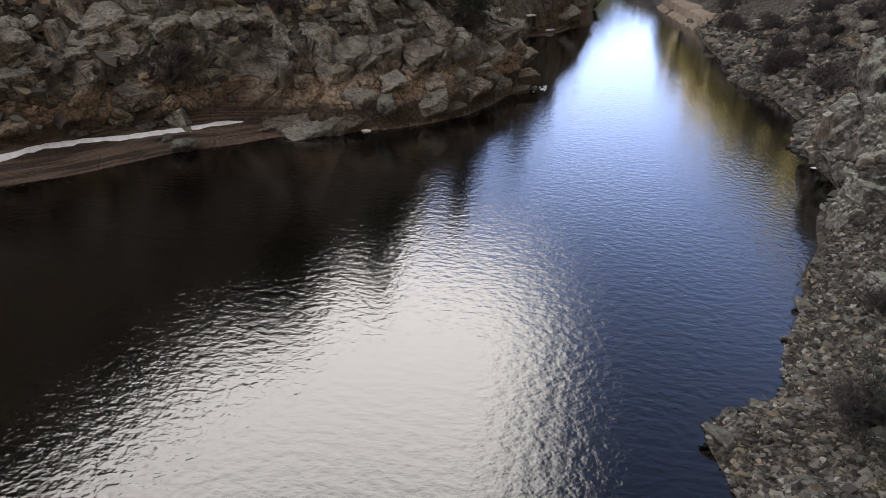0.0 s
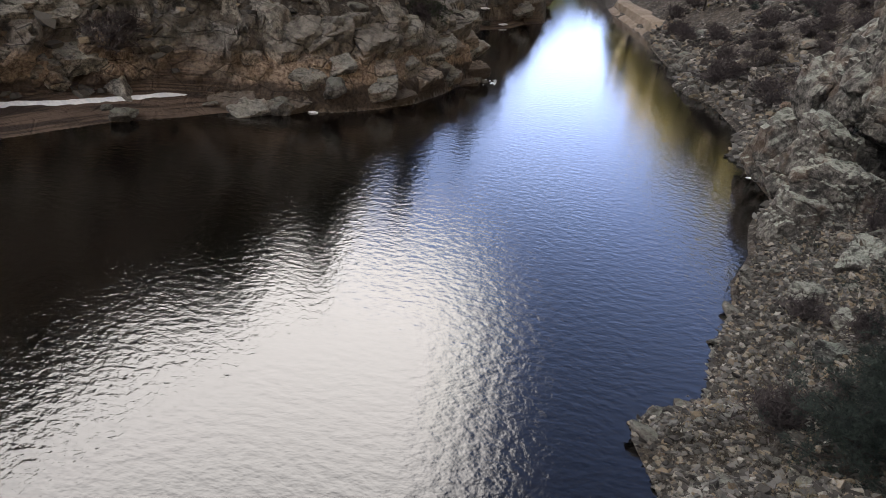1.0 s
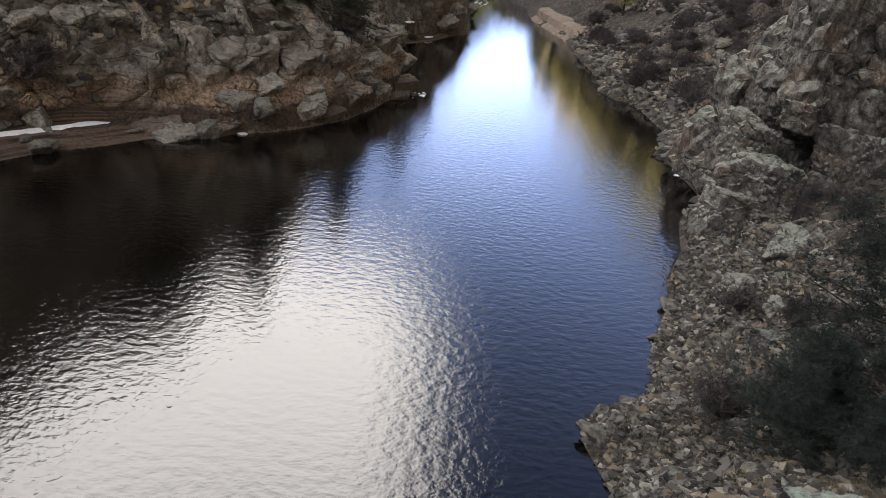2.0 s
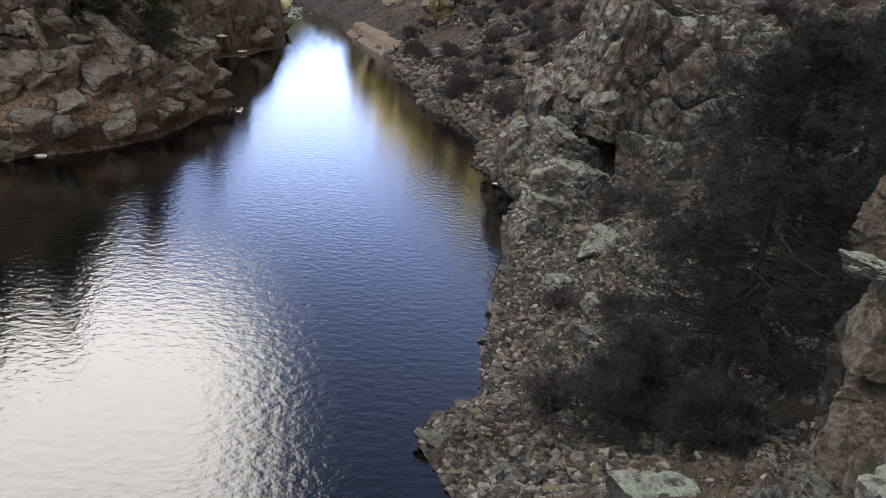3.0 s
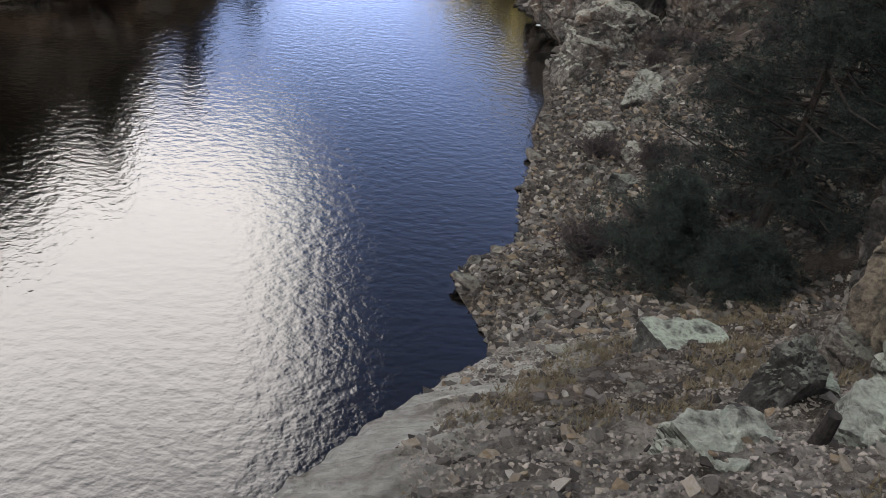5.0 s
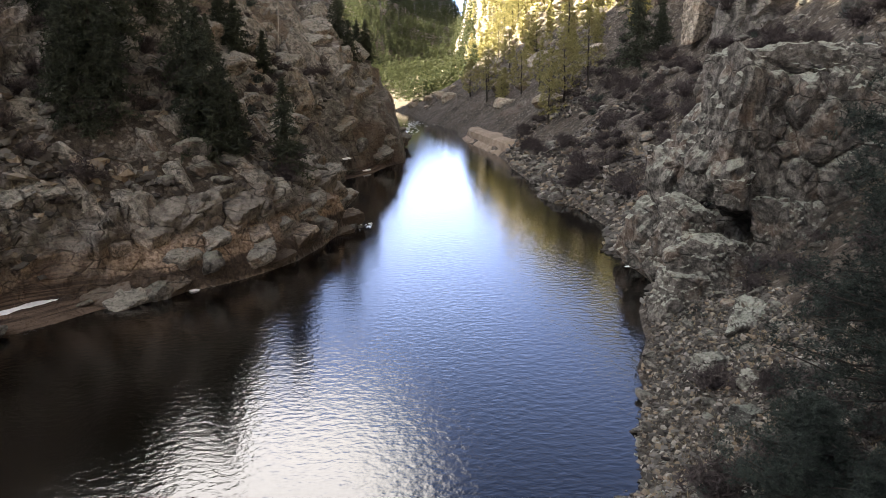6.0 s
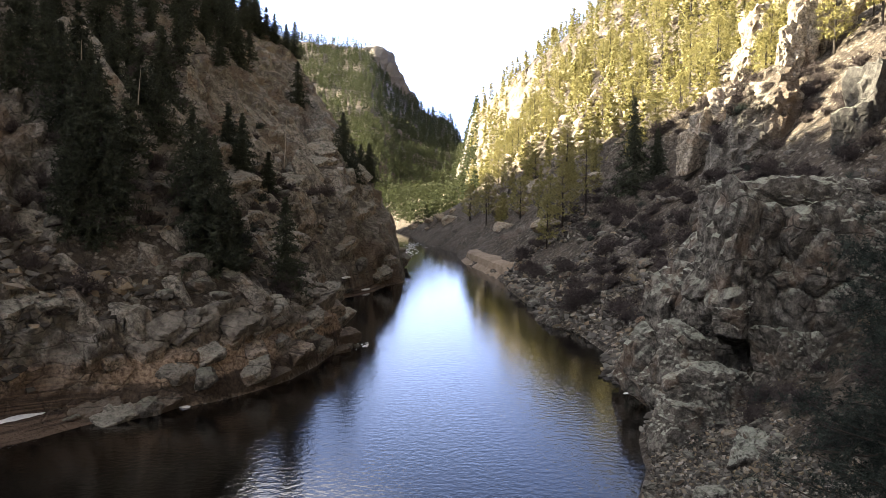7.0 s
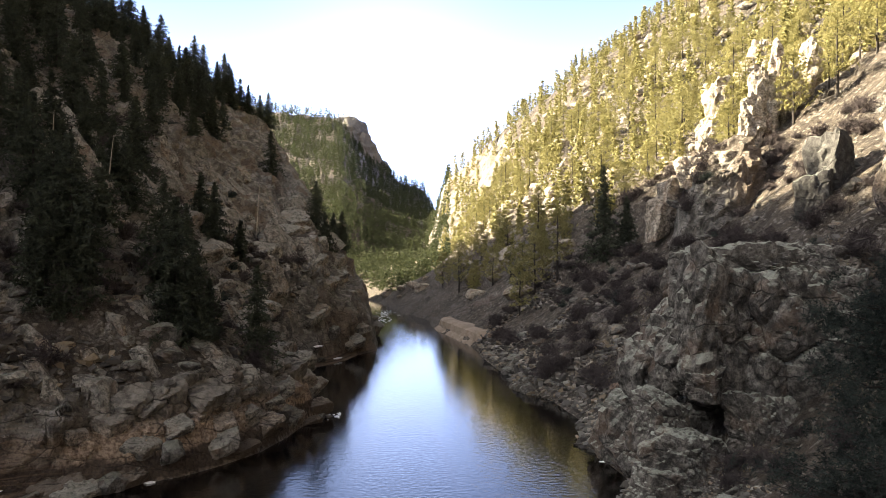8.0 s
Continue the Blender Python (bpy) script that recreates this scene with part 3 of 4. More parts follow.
    way /= np.linalg.norm(way, axis=-1, keepdims=True)
    side = np.cross(way, rng.normal(size=way.shape))
    side /= np.maximum(np.linalg.norm(side, axis=-1, keepdims=True), 1e-6)
    ln = np.asarray(length).reshape(-1, 1, 1) * rng.uniform(0.6, 1.2, (count, each, 1))
    wd = np.asarray(width).reshape(-1, 1, 1) * rng.uniform(0.7, 1.3, (count, each, 1))
    c = centres[:, None, :]
    tri = np.stack([c - side * wd * 0.5 - way * ln * 0.15, c + side * wd * 0.5 - way * ln * 0.15, c + way * ln], 2)
    v = tri.reshape(-1, 3)
    return v, np.arange(len(v)).reshape(-1, 3)


def stem(points, radii, sides=6):
    """A bent tapered tube through points."""
    pts, v, f = np.asarray(points, float), [], []
    for k, (p, r) in enumerate(zip(pts, radii)):
        way = pts[min(k + 1, len(pts) - 1)] - pts[max(k - 1, 0)]
        way /= np.linalg.norm(way)
        a = np.cross(way, (0.3, 0.9, 0.2))
        a /= np.linalg.norm(a)
        b = np.cross(way, a)
        for i in range(sides):
            t = 2 * math.pi * i / sides
            v.append(p + r * (math.cos(t) * a + math.sin(t) * b))
    for k in range(len(pts) - 1):
        for i in range(sides):
            j = (i + 1) % sides
            f.append((k * sides + i, k * sides + j, (k + 1) * sides + j, (k + 1) * sides + i))
    f.append(tuple(range((len(pts) - 1) * sides, len(pts) * sides)))
    return v, f


def joined(pieces):
    v, f, base = [], [], 0
    for pv, pf in pieces:
        v.extend(np.asarray(pv).tolist())
        f.extend([tuple(int(i) + base for i in face) for face in pf])
        base += len(pv)
    return v, f


def fir_crown(seed, height, girth, bare, whorls, sprays, leaf):
    """Whorls of drooping boughs that shorten towards the tip, with gaps."""
    rng = np.random.default_rng(seed)
    centres, sizes = [], []
    for w in range(whorls):
        t = w / (whorls - 1)
        z = height * (bare + (1 - bare) * t)
        reach = girth * (1 - t) ** 0.75 * rng.uniform(0.75, 1.1) + 0.12
        boughs = 6 if t < 0.7 else 4
        turn = rng.uniform(0, 6.28)
        for k in range(boughs):
            if rng.random() < 0.24:
                continue
            ang = turn + 6.283 * k / boughs + rng.normal() * 0.25
            span = reach * rng.uniform(0.45, 1.25)
            for s in range(sprays):
                q = (s + 0.7) / sprays
                centres.append((math.cos(ang) * span * q + rng.normal() * 0.08, math.sin(ang) * span * q + rng.normal() * 0.08, z - span * q * 0.28 + rng.normal() * 0.1))
                sizes.append(leaf * (0.65 + 0.5 * (1 - t)))
    c, sz = np.array(centres), np.array(sizes)
    v, f = tufts(rng, c, sz, sz * 0.34, 5, up=-0.1)
    return v, f


def pine_crown(seed, height, girth, bare, clumps, leaf, each=9):
    """Rounded clumps of needles on spreading limbs, open between, broadest in the middle."""
    rng = np.random.default_rng(seed)
    centres, sizes, limbs = [], [], []
    for k in range(clumps):
        t = (k + rng.random()) / clumps
        z = height * (bare + (1 - bare) * t)
        reach = girth * (1.15 * math.sin(math.pi * (0.18 + 0.80 * t)) ** 0.8) * rng.uniform(0.35, 1.1)
        ang = rng.uniform(0, 6.28)
        c = np.array((math.cos(ang) * reach, math.sin(ang) * reach, z + 0.15 * reach))
        if k % 3 == 0:
            limbs.append(stem([(0, 0, z - 0.4 * reach), c * (0.5, 0.5, 1) - (0, 0, 0.25 * reach), c], (0.05, 0.035, 0.015), 4))
        for q in range(3):
            centres.append(c + rng.normal(size=3) * leaf * (0.75, 0.75, 0.45))
            sizes.append(leaf)
    c, sz = np.array(centres), np.array(sizes)
    v, f = tufts(rng, c, sz, sz * 0.24, each + 3, up=0.25)
    return v, f, limbs


def tree_of(name, crown_me, trunk_me):
    root = new(name)
    part("trunk", trunk_me, root, "dark bark trunk")
    part("crown", crown_me, root)
    return root


def fir_tree(seed, height, bare=0.08):
    girth = height * random.Random(seed).uniform(0.30, 0.40)
    v, f = fir_crown(seed, height, girth, bare, int(18 + height * 0.9), 8, 0.48 + height * 0.018)
    tv, tf = stem([(0, 0, -1.5), (0, 0, height * 0.3), (0.05, 0, height * 0.7), (0, 0, height * 0.97)], [height * k for k in (0.016, 0.012, 0.007, 0.002)])
    return tree_of("fir_tree", mesh_of("fir_crown", v, f, FIR), mesh_of("fir_trunk", tv, tf, BARK))


def pine_tree(seed, height, bare=0.25, clumps=74, leaf=0.72):
    rng = random.Random(seed)
    v, f, limbs = pine_crown(seed, height, height * rng.uniform(0.17, 0.24), bare, clumps, leaf)
    trunk = stem([(0, 0, -1.5), (0.1, 0, height * 0.3), (-0.1, 0.1, height * 0.65), (0, 0, height * 0.95)], [height * k for k in (0.019, 0.015, 0.009, 0.003)])
    tv, tf = joined([trunk] + limbs)
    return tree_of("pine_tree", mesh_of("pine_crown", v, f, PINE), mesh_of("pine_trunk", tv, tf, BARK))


def spread(rng, count, box, gap, keep):
    """Points scattered over a box, no two closer than gap, where keep(points) allows."""
    x0, y0, x1, y1 = box
    pts = np.column_stack([rng.uniform(x0, x1, count * 8), rng.uniform(y0, y1, count * 8)])
    pts = pts[keep(pts)]
    out, cells = [], {}
    for p in pts:
        c = (int(p[0] // gap), int(p[1] // gap))
        if all(np.hypot(*(p - q)) >= gap for i in (-1, 0, 1) for j in (-1, 0, 1) for q in cells.get((c[0] + i, c[1] + j), ())):
            cells.setdefault(c, []).append(p)
            out.append(p)
            if len(out) >= count:
                break
    return np.array(out)


def bank_gaps(p):
    dl, sl = from_bank(p, LEFT_BANK)
    dr, sr = from_bank(p, RIGHT_BANK)
    return np.where(sl < 0, dl, -1), np.where(sr > 0, dr, -1)


def set_out(models, places, group, labels, category, sink=0.4, scales=(0.8, 1.2), seed=0):
    """Copies of the model things at the places, turned and sized by chance; the models go to the first places."""
    rng = random.Random(seed)
    if not len(places):
        return
    z = heights(places)
    for k, ((x, y), h) in enumerate(zip(places, z)):
        model = models[k % len(models)]
        s = rng.uniform(*scales)
        m = Matrix.Translation((x, y, h - sink)) @ Matrix.Rotation(rng.uniform(0, 6.28), 4, "Z") @ Matrix.Scale(s, 4)
        if k < len(models):
            ob = model
            ob.matrix_basis = m
        else:
            ob = copy_thing(model, Matrix.Translation((0, 0, 0)))
            ob.matrix_basis = m
        tagged(ob, labels[k % len(labels)], category, group)


# ---- trees ----
firs = [fir_tree(10 + k, h) for k, h in enumerate((9.0, 11.0, 12.5, 14.0, 10.0, 13.0))]
SLOPE_FIRS = [(-40.1, 83.4), (-42.4, 83.3), (-38.9, 86.0), (-43.8, 89.2), (-42.9, 93.5), (-48.6, 94.1), (-42.2, 98.1), (-47.2, 98.4), (-28.5, 90.1), (-30.4, 90.0), (-27.5, 93.3), (-33.2, 94.3), (-32.9, 105.3), (-38.4, 118.6), (-37.8, 131.2), (-22.7, 96.9), (-35.1, 137.4), (-45.8, 116.0), (-48.9, 117.4), (-53.0, 117.3), (-48.6, 125.4), (-53.1, 98.9), (-44.8, 89.4), (-41.3, 88.0)]
HIGH_FIRS = [(-57.0, 115.3), (-66.8, 127.7), (-61.9, 132.8), (-57.7, 134.2), (-63.5, 158.0), (-69.1, 141.9), (-74.6, 167.8), (-56.1, 153.2), (-40.6, 132.9), (-49.9, 230.2), (-74.8, 137.5), (-80.9, 156.9), (-85.1, 185.5), (-82.9, 199.3), (-73.8, 190.3), (-82.6, 151.8)]
RIDGE_FIRS = [(-76.0, 204.3), (-75.0, 210.9), (-73.0, 211.6), (-81.0, 243.9), (-80.1, 250.5), (-80.6, 266.7), (-78.0, 274.3), (-75.6, 279.9), (-73.0, 285.5), (-70.3, 286.7), (-66.9, 290.0), (-64.6, 293.6), (-28.0, 202.5), (-30.0, 187.7), (-27.3, 183.5), (-26.3, 206.5)]
rng = np.random.default_rng(5)
upper = spread(rng, 330, (-190, 60, -37, 330), 3.7, lambda p: bank_gaps(p)[0] > np.where(p[:, 1] < 112, 30, 43) + 7 * smooth_noise(p / 12.0, 4))
set_out(firs, SLOPE_FIRS + HIGH_FIRS + RIDGE_FIRS + upper.tolist(), "firs on the shaded slope", ["dark green fir on a steep shaded rock slope", "slender dark fir rooted among grey boulders"], "tree", 0.6, (0.75, 1.15), 1)

dark = [fir_tree(31, 21.0, 0.06), fir_tree(32, 11.0, 0.06)]
for ob, (x, y), what in zip(dark, ((35.0, 172.6), (39.6, 171.0)), ("tall dark fir standing at the edge of the sunlight", "short dark fir beside a much taller one")):
    ob.matrix_basis = pose(x, y, height_at(x, y) - 0.5)
    tagged(ob, what, "tree", "firs at the shadow's edge")

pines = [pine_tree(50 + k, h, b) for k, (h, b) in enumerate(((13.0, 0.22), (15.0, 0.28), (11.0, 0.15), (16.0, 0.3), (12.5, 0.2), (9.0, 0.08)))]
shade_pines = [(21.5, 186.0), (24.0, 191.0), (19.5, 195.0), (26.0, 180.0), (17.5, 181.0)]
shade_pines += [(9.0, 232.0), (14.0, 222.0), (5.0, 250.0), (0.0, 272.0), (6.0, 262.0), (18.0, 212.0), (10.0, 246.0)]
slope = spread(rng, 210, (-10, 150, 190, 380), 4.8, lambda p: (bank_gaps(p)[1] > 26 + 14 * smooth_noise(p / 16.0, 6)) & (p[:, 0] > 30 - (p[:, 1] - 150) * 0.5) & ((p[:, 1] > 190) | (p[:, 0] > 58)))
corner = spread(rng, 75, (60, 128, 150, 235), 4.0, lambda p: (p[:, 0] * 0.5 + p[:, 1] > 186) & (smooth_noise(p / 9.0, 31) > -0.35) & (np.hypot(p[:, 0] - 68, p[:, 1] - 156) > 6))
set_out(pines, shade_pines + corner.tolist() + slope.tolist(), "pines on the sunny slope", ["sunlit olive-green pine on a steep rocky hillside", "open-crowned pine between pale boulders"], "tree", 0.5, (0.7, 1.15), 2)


def woods(name, label, places, heights, mat, seed, whorls=7):
    """Trees too far off to count, as one mesh."""
    rng = np.random.default_rng(seed)
    z = land(places)[0]
    vs = []
    for (x, y), h0, h in zip(places, z, heights):
        c = []
        for w in range(whorls):
            t = w / whorls
            for k in range(3):
                a = rng.uniform(0, 6.28)
                r = h * 0.16 * (1 - t) * rng.uniform(0.4, 1.0)
                c.append((x + math.cos(a) * r, y + math.sin(a) * r, h0 + h * (0.1 + 0.86 * t)))
        vs.append(np.array(c))
    c = np.concatenate(vs)
    ln = np.repeat(heights * 0.13, whorls * 3)
    v, f = tufts(rng, c, ln, ln * 0.55, 4, up=-0.1)
    ob = new(name, mesh_of(name, v, f, mat))
    return tagged(ob, label, "woods", kind="stuff")


turns = np.random.default_rng(8)
bearing, reach = np.radians(turns.uniform(-15.5, 0.5, 6200)), np.exp(turns.uniform(math.log(325), math.log(1530), 6200))
far = np.column_stack([np.sin(bearing), np.cos(bearing)]) * reach[:, None]
far = far[bank_gaps(far)[1] > 6]
# the mountainside's shade is put into the dark colour of these needles
woods("far_woods", "dense conifers on the far mountainside, darkened in place of shade", far, turns.uniform(0.75, 1.3, len(far)) * (6 + np.hypot(far[:, 0], far[:, 1]) * 0.007), needle_material("shaded_far_needles", (0.02, 0.032, 0.02), (0.085, 0.095, 0.04)), 9, 5)
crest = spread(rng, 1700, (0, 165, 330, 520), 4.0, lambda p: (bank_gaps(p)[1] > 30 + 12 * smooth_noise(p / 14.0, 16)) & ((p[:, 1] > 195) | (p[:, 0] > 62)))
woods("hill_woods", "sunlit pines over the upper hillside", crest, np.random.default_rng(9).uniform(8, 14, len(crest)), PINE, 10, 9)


# ---- rock outcrops and boulders ----
def rock_group(name, label, category, blocks_of, seed, mat, lean, relief, level, boxy=False):
    """One mass of rock whose blocks are its parts."""
    root = new(name)
    first = blocks_of[0][0]
    root.matrix_basis = pose(first[0], first[1], height_at(first[0], first[1]))
    for k, (place, size, turn) in enumerate(blocks_of):
        v, f = rock_shape(seed + k, size, level + 1 if k == 0 and level > 4 else level, 14, relief, (1.7 if k == 0 else 1.0) if boxy else 1.0, False, boxy)
        ob = part("rock_block", mesh_of("rock_block", v, f, mat), root)
        ob.matrix_basis = root.matrix_basis.inverted() @ pose(*place, lean, 0, turn)
    return tagged(root, label, category)


def outcrop(name, label, category, place, size, seed, mat, level=5, turn=0.0, lean=0.0, group="", relief=0.10, planes=16, grain=1.0, flat_top=False, boxy=False):
    v, f = rock_shape(seed, size, level, planes, relief, grain, flat_top, boxy)
    ob = new(name, mesh_of(name, v, f, mat))
    ob.matrix_basis = pose(*place, lean, 0, turn)
    return tagged(ob, label, category, group)


CLIFF = (  # place of the middle, size, turn
    ((28.8, 67.8, 13.6), (12.5, 11, 14.5), 6), ((22.1, 67.2, 15.3), (5.6, 8, 14.5), 20), ((27.2, 71.0, 20.2), (12.0, 9.5, 5.4), 8), ((31.5, 70.0, 20.6), (6.2, 8, 5.2), -12),
    ((26.0, 64.6, 7.6), (6.0, 6.0, 7.2), 35), ((21.8, 65.4, 10.9), (4.4, 5.4, 3.6), -35), ((18.3, 67.2, 7.2), (4.8, 6.2, 6.8), 25), ((19.6, 64.0, 4.9), (6.8, 6.6, 6.4), 50),
    ((22.0, 70.0, 19.8), (3.6, 5.6, 5.2), 30), ((17.4, 62.8, 2.6), (6.0, 5.4, 5.2), 15), ((33.9, 67.0, 15.4), (4.4, 8.0, 13.5), -20), ((20.3, 68.5, 12.2), (3.6, 5.0, 7.0), 10))
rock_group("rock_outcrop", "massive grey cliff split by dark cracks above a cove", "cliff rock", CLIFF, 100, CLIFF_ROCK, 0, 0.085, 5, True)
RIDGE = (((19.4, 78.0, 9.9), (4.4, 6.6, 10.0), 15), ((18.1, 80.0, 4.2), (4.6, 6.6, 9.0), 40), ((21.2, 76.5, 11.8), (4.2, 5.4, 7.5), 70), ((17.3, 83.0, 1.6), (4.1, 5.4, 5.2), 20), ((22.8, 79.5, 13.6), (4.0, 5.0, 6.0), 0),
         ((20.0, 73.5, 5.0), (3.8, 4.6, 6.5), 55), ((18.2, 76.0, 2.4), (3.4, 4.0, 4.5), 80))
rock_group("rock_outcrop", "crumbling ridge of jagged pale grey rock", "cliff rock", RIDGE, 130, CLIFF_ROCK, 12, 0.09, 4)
# dark granite stands in for shade on this crag
rock_group("crag", "upright crag above the scree, darkened in place of shade", "crag", (((57.9, 118.0, 34.2), (6.8, 7.5, 13.0), 20), ((54.2, 115.5, 29.6), (5.4, 6.5, 9.5), 50), ((60.5, 119.0, 32.0), (6, 6, 9), 70)), 160, DARK_ROCK, 4, 0.07, 4, True)
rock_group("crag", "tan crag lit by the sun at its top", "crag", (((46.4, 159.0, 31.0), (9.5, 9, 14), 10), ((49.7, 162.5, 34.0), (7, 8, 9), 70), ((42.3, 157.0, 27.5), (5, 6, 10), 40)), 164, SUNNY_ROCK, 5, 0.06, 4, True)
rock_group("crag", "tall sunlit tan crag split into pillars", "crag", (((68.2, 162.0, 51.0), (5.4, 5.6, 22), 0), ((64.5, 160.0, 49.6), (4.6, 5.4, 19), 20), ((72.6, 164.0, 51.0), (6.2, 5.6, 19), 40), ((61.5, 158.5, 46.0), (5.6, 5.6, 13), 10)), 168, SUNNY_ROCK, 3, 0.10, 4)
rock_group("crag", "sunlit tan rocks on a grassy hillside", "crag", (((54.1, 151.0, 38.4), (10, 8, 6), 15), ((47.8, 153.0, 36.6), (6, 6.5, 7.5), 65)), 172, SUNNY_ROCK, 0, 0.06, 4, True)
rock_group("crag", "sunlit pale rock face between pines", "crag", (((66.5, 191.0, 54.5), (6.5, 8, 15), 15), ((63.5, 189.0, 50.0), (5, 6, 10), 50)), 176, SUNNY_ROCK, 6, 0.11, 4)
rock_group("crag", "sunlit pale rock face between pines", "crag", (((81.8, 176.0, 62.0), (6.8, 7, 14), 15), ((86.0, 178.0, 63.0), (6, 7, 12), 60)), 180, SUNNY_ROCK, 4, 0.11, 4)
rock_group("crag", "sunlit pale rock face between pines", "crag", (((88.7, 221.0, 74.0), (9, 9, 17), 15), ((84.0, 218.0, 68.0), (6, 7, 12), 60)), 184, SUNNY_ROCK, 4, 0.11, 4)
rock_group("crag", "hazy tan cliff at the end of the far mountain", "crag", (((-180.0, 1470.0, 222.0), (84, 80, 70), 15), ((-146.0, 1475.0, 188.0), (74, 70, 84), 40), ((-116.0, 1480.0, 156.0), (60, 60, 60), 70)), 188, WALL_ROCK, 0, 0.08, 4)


def scattered_rocks(name, label, category, group, places, sizes, mats, seed, level, sink=0.25, shapes=7):
    """Boulders that share a few meshes."""
    rng = random.Random(seed)
    models = [[rock_shape(seed + k, (1.3, 1.0, 0.7), level, 9, 0.07) for k in range(shapes)]][0]
    meshes = {(k, m.name): mesh_of(name, *models[k], m) for k in range(shapes) for m in mats}
    z = heights(places)
    for (x, y), h, s in zip(places, z, sizes):
        m = rng.choice(mats)
        ob = new(name, meshes[(rng.randrange(shapes), m.name)])
        ob.matrix_basis = pose(x, y, h + s * (0.3 - sink), rng.uniform(-20, 20), rng.uniform(-20, 20), rng.uniform(0, 360)) @ Matrix.Diagonal((s * rng.uniform(0.8, 1.4), s, s * rng.uniform(0.7, 1.2), 1))
        tagged(ob, label, category, group)


rng = np.random.default_rng(12)
pts = spread(rng, 90, (-60, 60, -17, 160), 2.0, lambda p: (bank_gaps(p)[0] > 0.5) & (bank_gaps(p)[0] < 22))
scattered_rocks("boulder", "angular grey boulder on a shaded slope", "boulder", "boulders on the left slope", pts, rng.uniform(0.8, 3.0, len(pts)) , [ROCK], 300, 3)
def ledge_rocks(places, sizes, mats, seed, group, label, steep=False):
    """Slabs that lie with the bedding, along the bank."""
    rng = random.Random(seed)
    shapes = [rock_shape(seed + k, (1.9, 1.4, 0.95), 4, 10, 0.05, 1.0, False, True) for k in range(6)]
    meshes = {(k, m.name): mesh_of("ledge_rock", *shapes[k], m) for k in range(6) for m in mats}
    z = land(np.asarray(places, float))[0]
    for (x, y), h, s in zip(places, z, sizes):
        m = rng.choice(mats)
        ob = new("ledge_rock", meshes[(rng.randrange(6), m.name)])
        tilt = (rng.uniform(-15, 15), rng.uniform(42, 66), rng.uniform(-25, 15)) if steep else (rng.uniform(8, 26), rng.uniform(-22, -6), 52 + rng.uniform(-16, 16))
        ob.matrix_basis = pose(x, y, h + (-0.14 if steep else 0.05) * s, *tilt) @ Matrix.Diagonal((s, s * rng.uniform(0.7, 1.1), s * rng.uniform(0.6, 1.0), 1))
        tagged(ob, label, "ledge rock", group)


pts = spread(rng, 60, (-36, 64, -16, 110), 1.9, lambda p: (bank_gaps(p)[0] > 0.3) & (bank_gaps(p)[0] < 5.5) & (p[:, 1] > 69))
ledge_rocks(pts, rng.uniform(1.7, 3.4, len(pts)), [RUSTY_ROCK, RUSTY_ROCK, WALL_ROCK], 320, "ledge rocks at the bend", "rust-brown slab of a rock ledge above the water")
pts = spread(rng, 65, (-62, 40, -30, 74), 1.7, lambda p: (bank_gaps(p)[0] > 7.4) & (bank_gaps(p)[0] < 12.5))
ledge_rocks(pts, rng.uniform(1.9, 3.7, len(pts)), [WALL_ROCK], 330, "ledge rocks over the mud", "grey slab of a rock ledge over a mud bank")
pts = spread(rng, 60, (-45, 108, -14, 200), 2.4, lambda p: (bank_gaps(p)[0] > 0.3) & (bank_gaps(p)[0] < 22) & (np.hypot(p[:, 0] + 24, p[:, 1] - 145) > 8))
ledge_rocks(pts, rng.uniform(2.2, 5.0, len(pts)), [WALL_ROCK], 350, "slabs of the headland wall", "grey slab of a steep rock wall over the river")
pts = spread(rng, 46, (-62, 108, -20, 205), 5.0, lambda p: (bank_gaps(p)[0] > 9) & (bank_gaps(p)[0] < 38))
ledge_rocks(pts, rng.uniform(4.0, 8.0, len(pts)), [WALL_ROCK], 360, "great slabs of the canyon wall", "great smooth grey slab on a canyon wall", True)
pts = spread(rng, 40, (-62, 56, -20, 112), 3.4, lambda p: (bank_gaps(p)[0] > 5.5) & (bank_gaps(p)[0] < 20))
ledge_rocks(pts, rng.uniform(2.0, 4.0, len(pts)), [WALL_ROCK], 370, "slabs of the lower slope", "broad grey lichened slab sloping to the river", True)
off_cliff = lambda p: np.hypot((p[:, 0] - 26) / 10, (p[:, 1] - 68) / 9) > 1
pts = spread(rng, 110, (8, 60, 75, 180), 1.8, lambda p: off_cliff(p) & (bank_gaps(p)[1] > 0.2) & (bank_gaps(p)[1] < 45))
scattered_rocks("boulder", "grey boulder among brown shrubs on a slope", "boulder", "boulders on the right slope", pts, rng.uniform(0.6, 2.8, len(pts)), [ROCK, STONE], 340, 3)
pts = spread(rng, 70, (5, 24, 40, 62), 1.2, lambda p: (bank_gaps(p)[1] > 0.1) & (bank_gaps(p)[1] < 14))
scattered_rocks("rock", "angular grey rock on loose scree", "rock", "rocks on the scree", pts, rng.uniform(0.35, 1.0, len(pts)), [STONE, ROCK], 380, 3)


# ---- close by on the right-hand bank ----
def near_rock(label, place, size, seed, mat, turn=0.0, lean=0.0, flat_top=False, name="boulder", planes=11, relief=0.07, boxy=True):
    return outcrop(name, label, "boulder" if name == "boulder" else "rock", place, size, seed, mat, 5, turn, lean, "", relief, planes, 1.0, flat_top, boxy)


near_rock("flat block with a pale green lichened top and dark sides", (9.0, 16.5, 9.4), (3.0, 2.0, 1.5), 401, LICHEN_ROCK, 8, 0, True, "boulder", 9, 0.02)
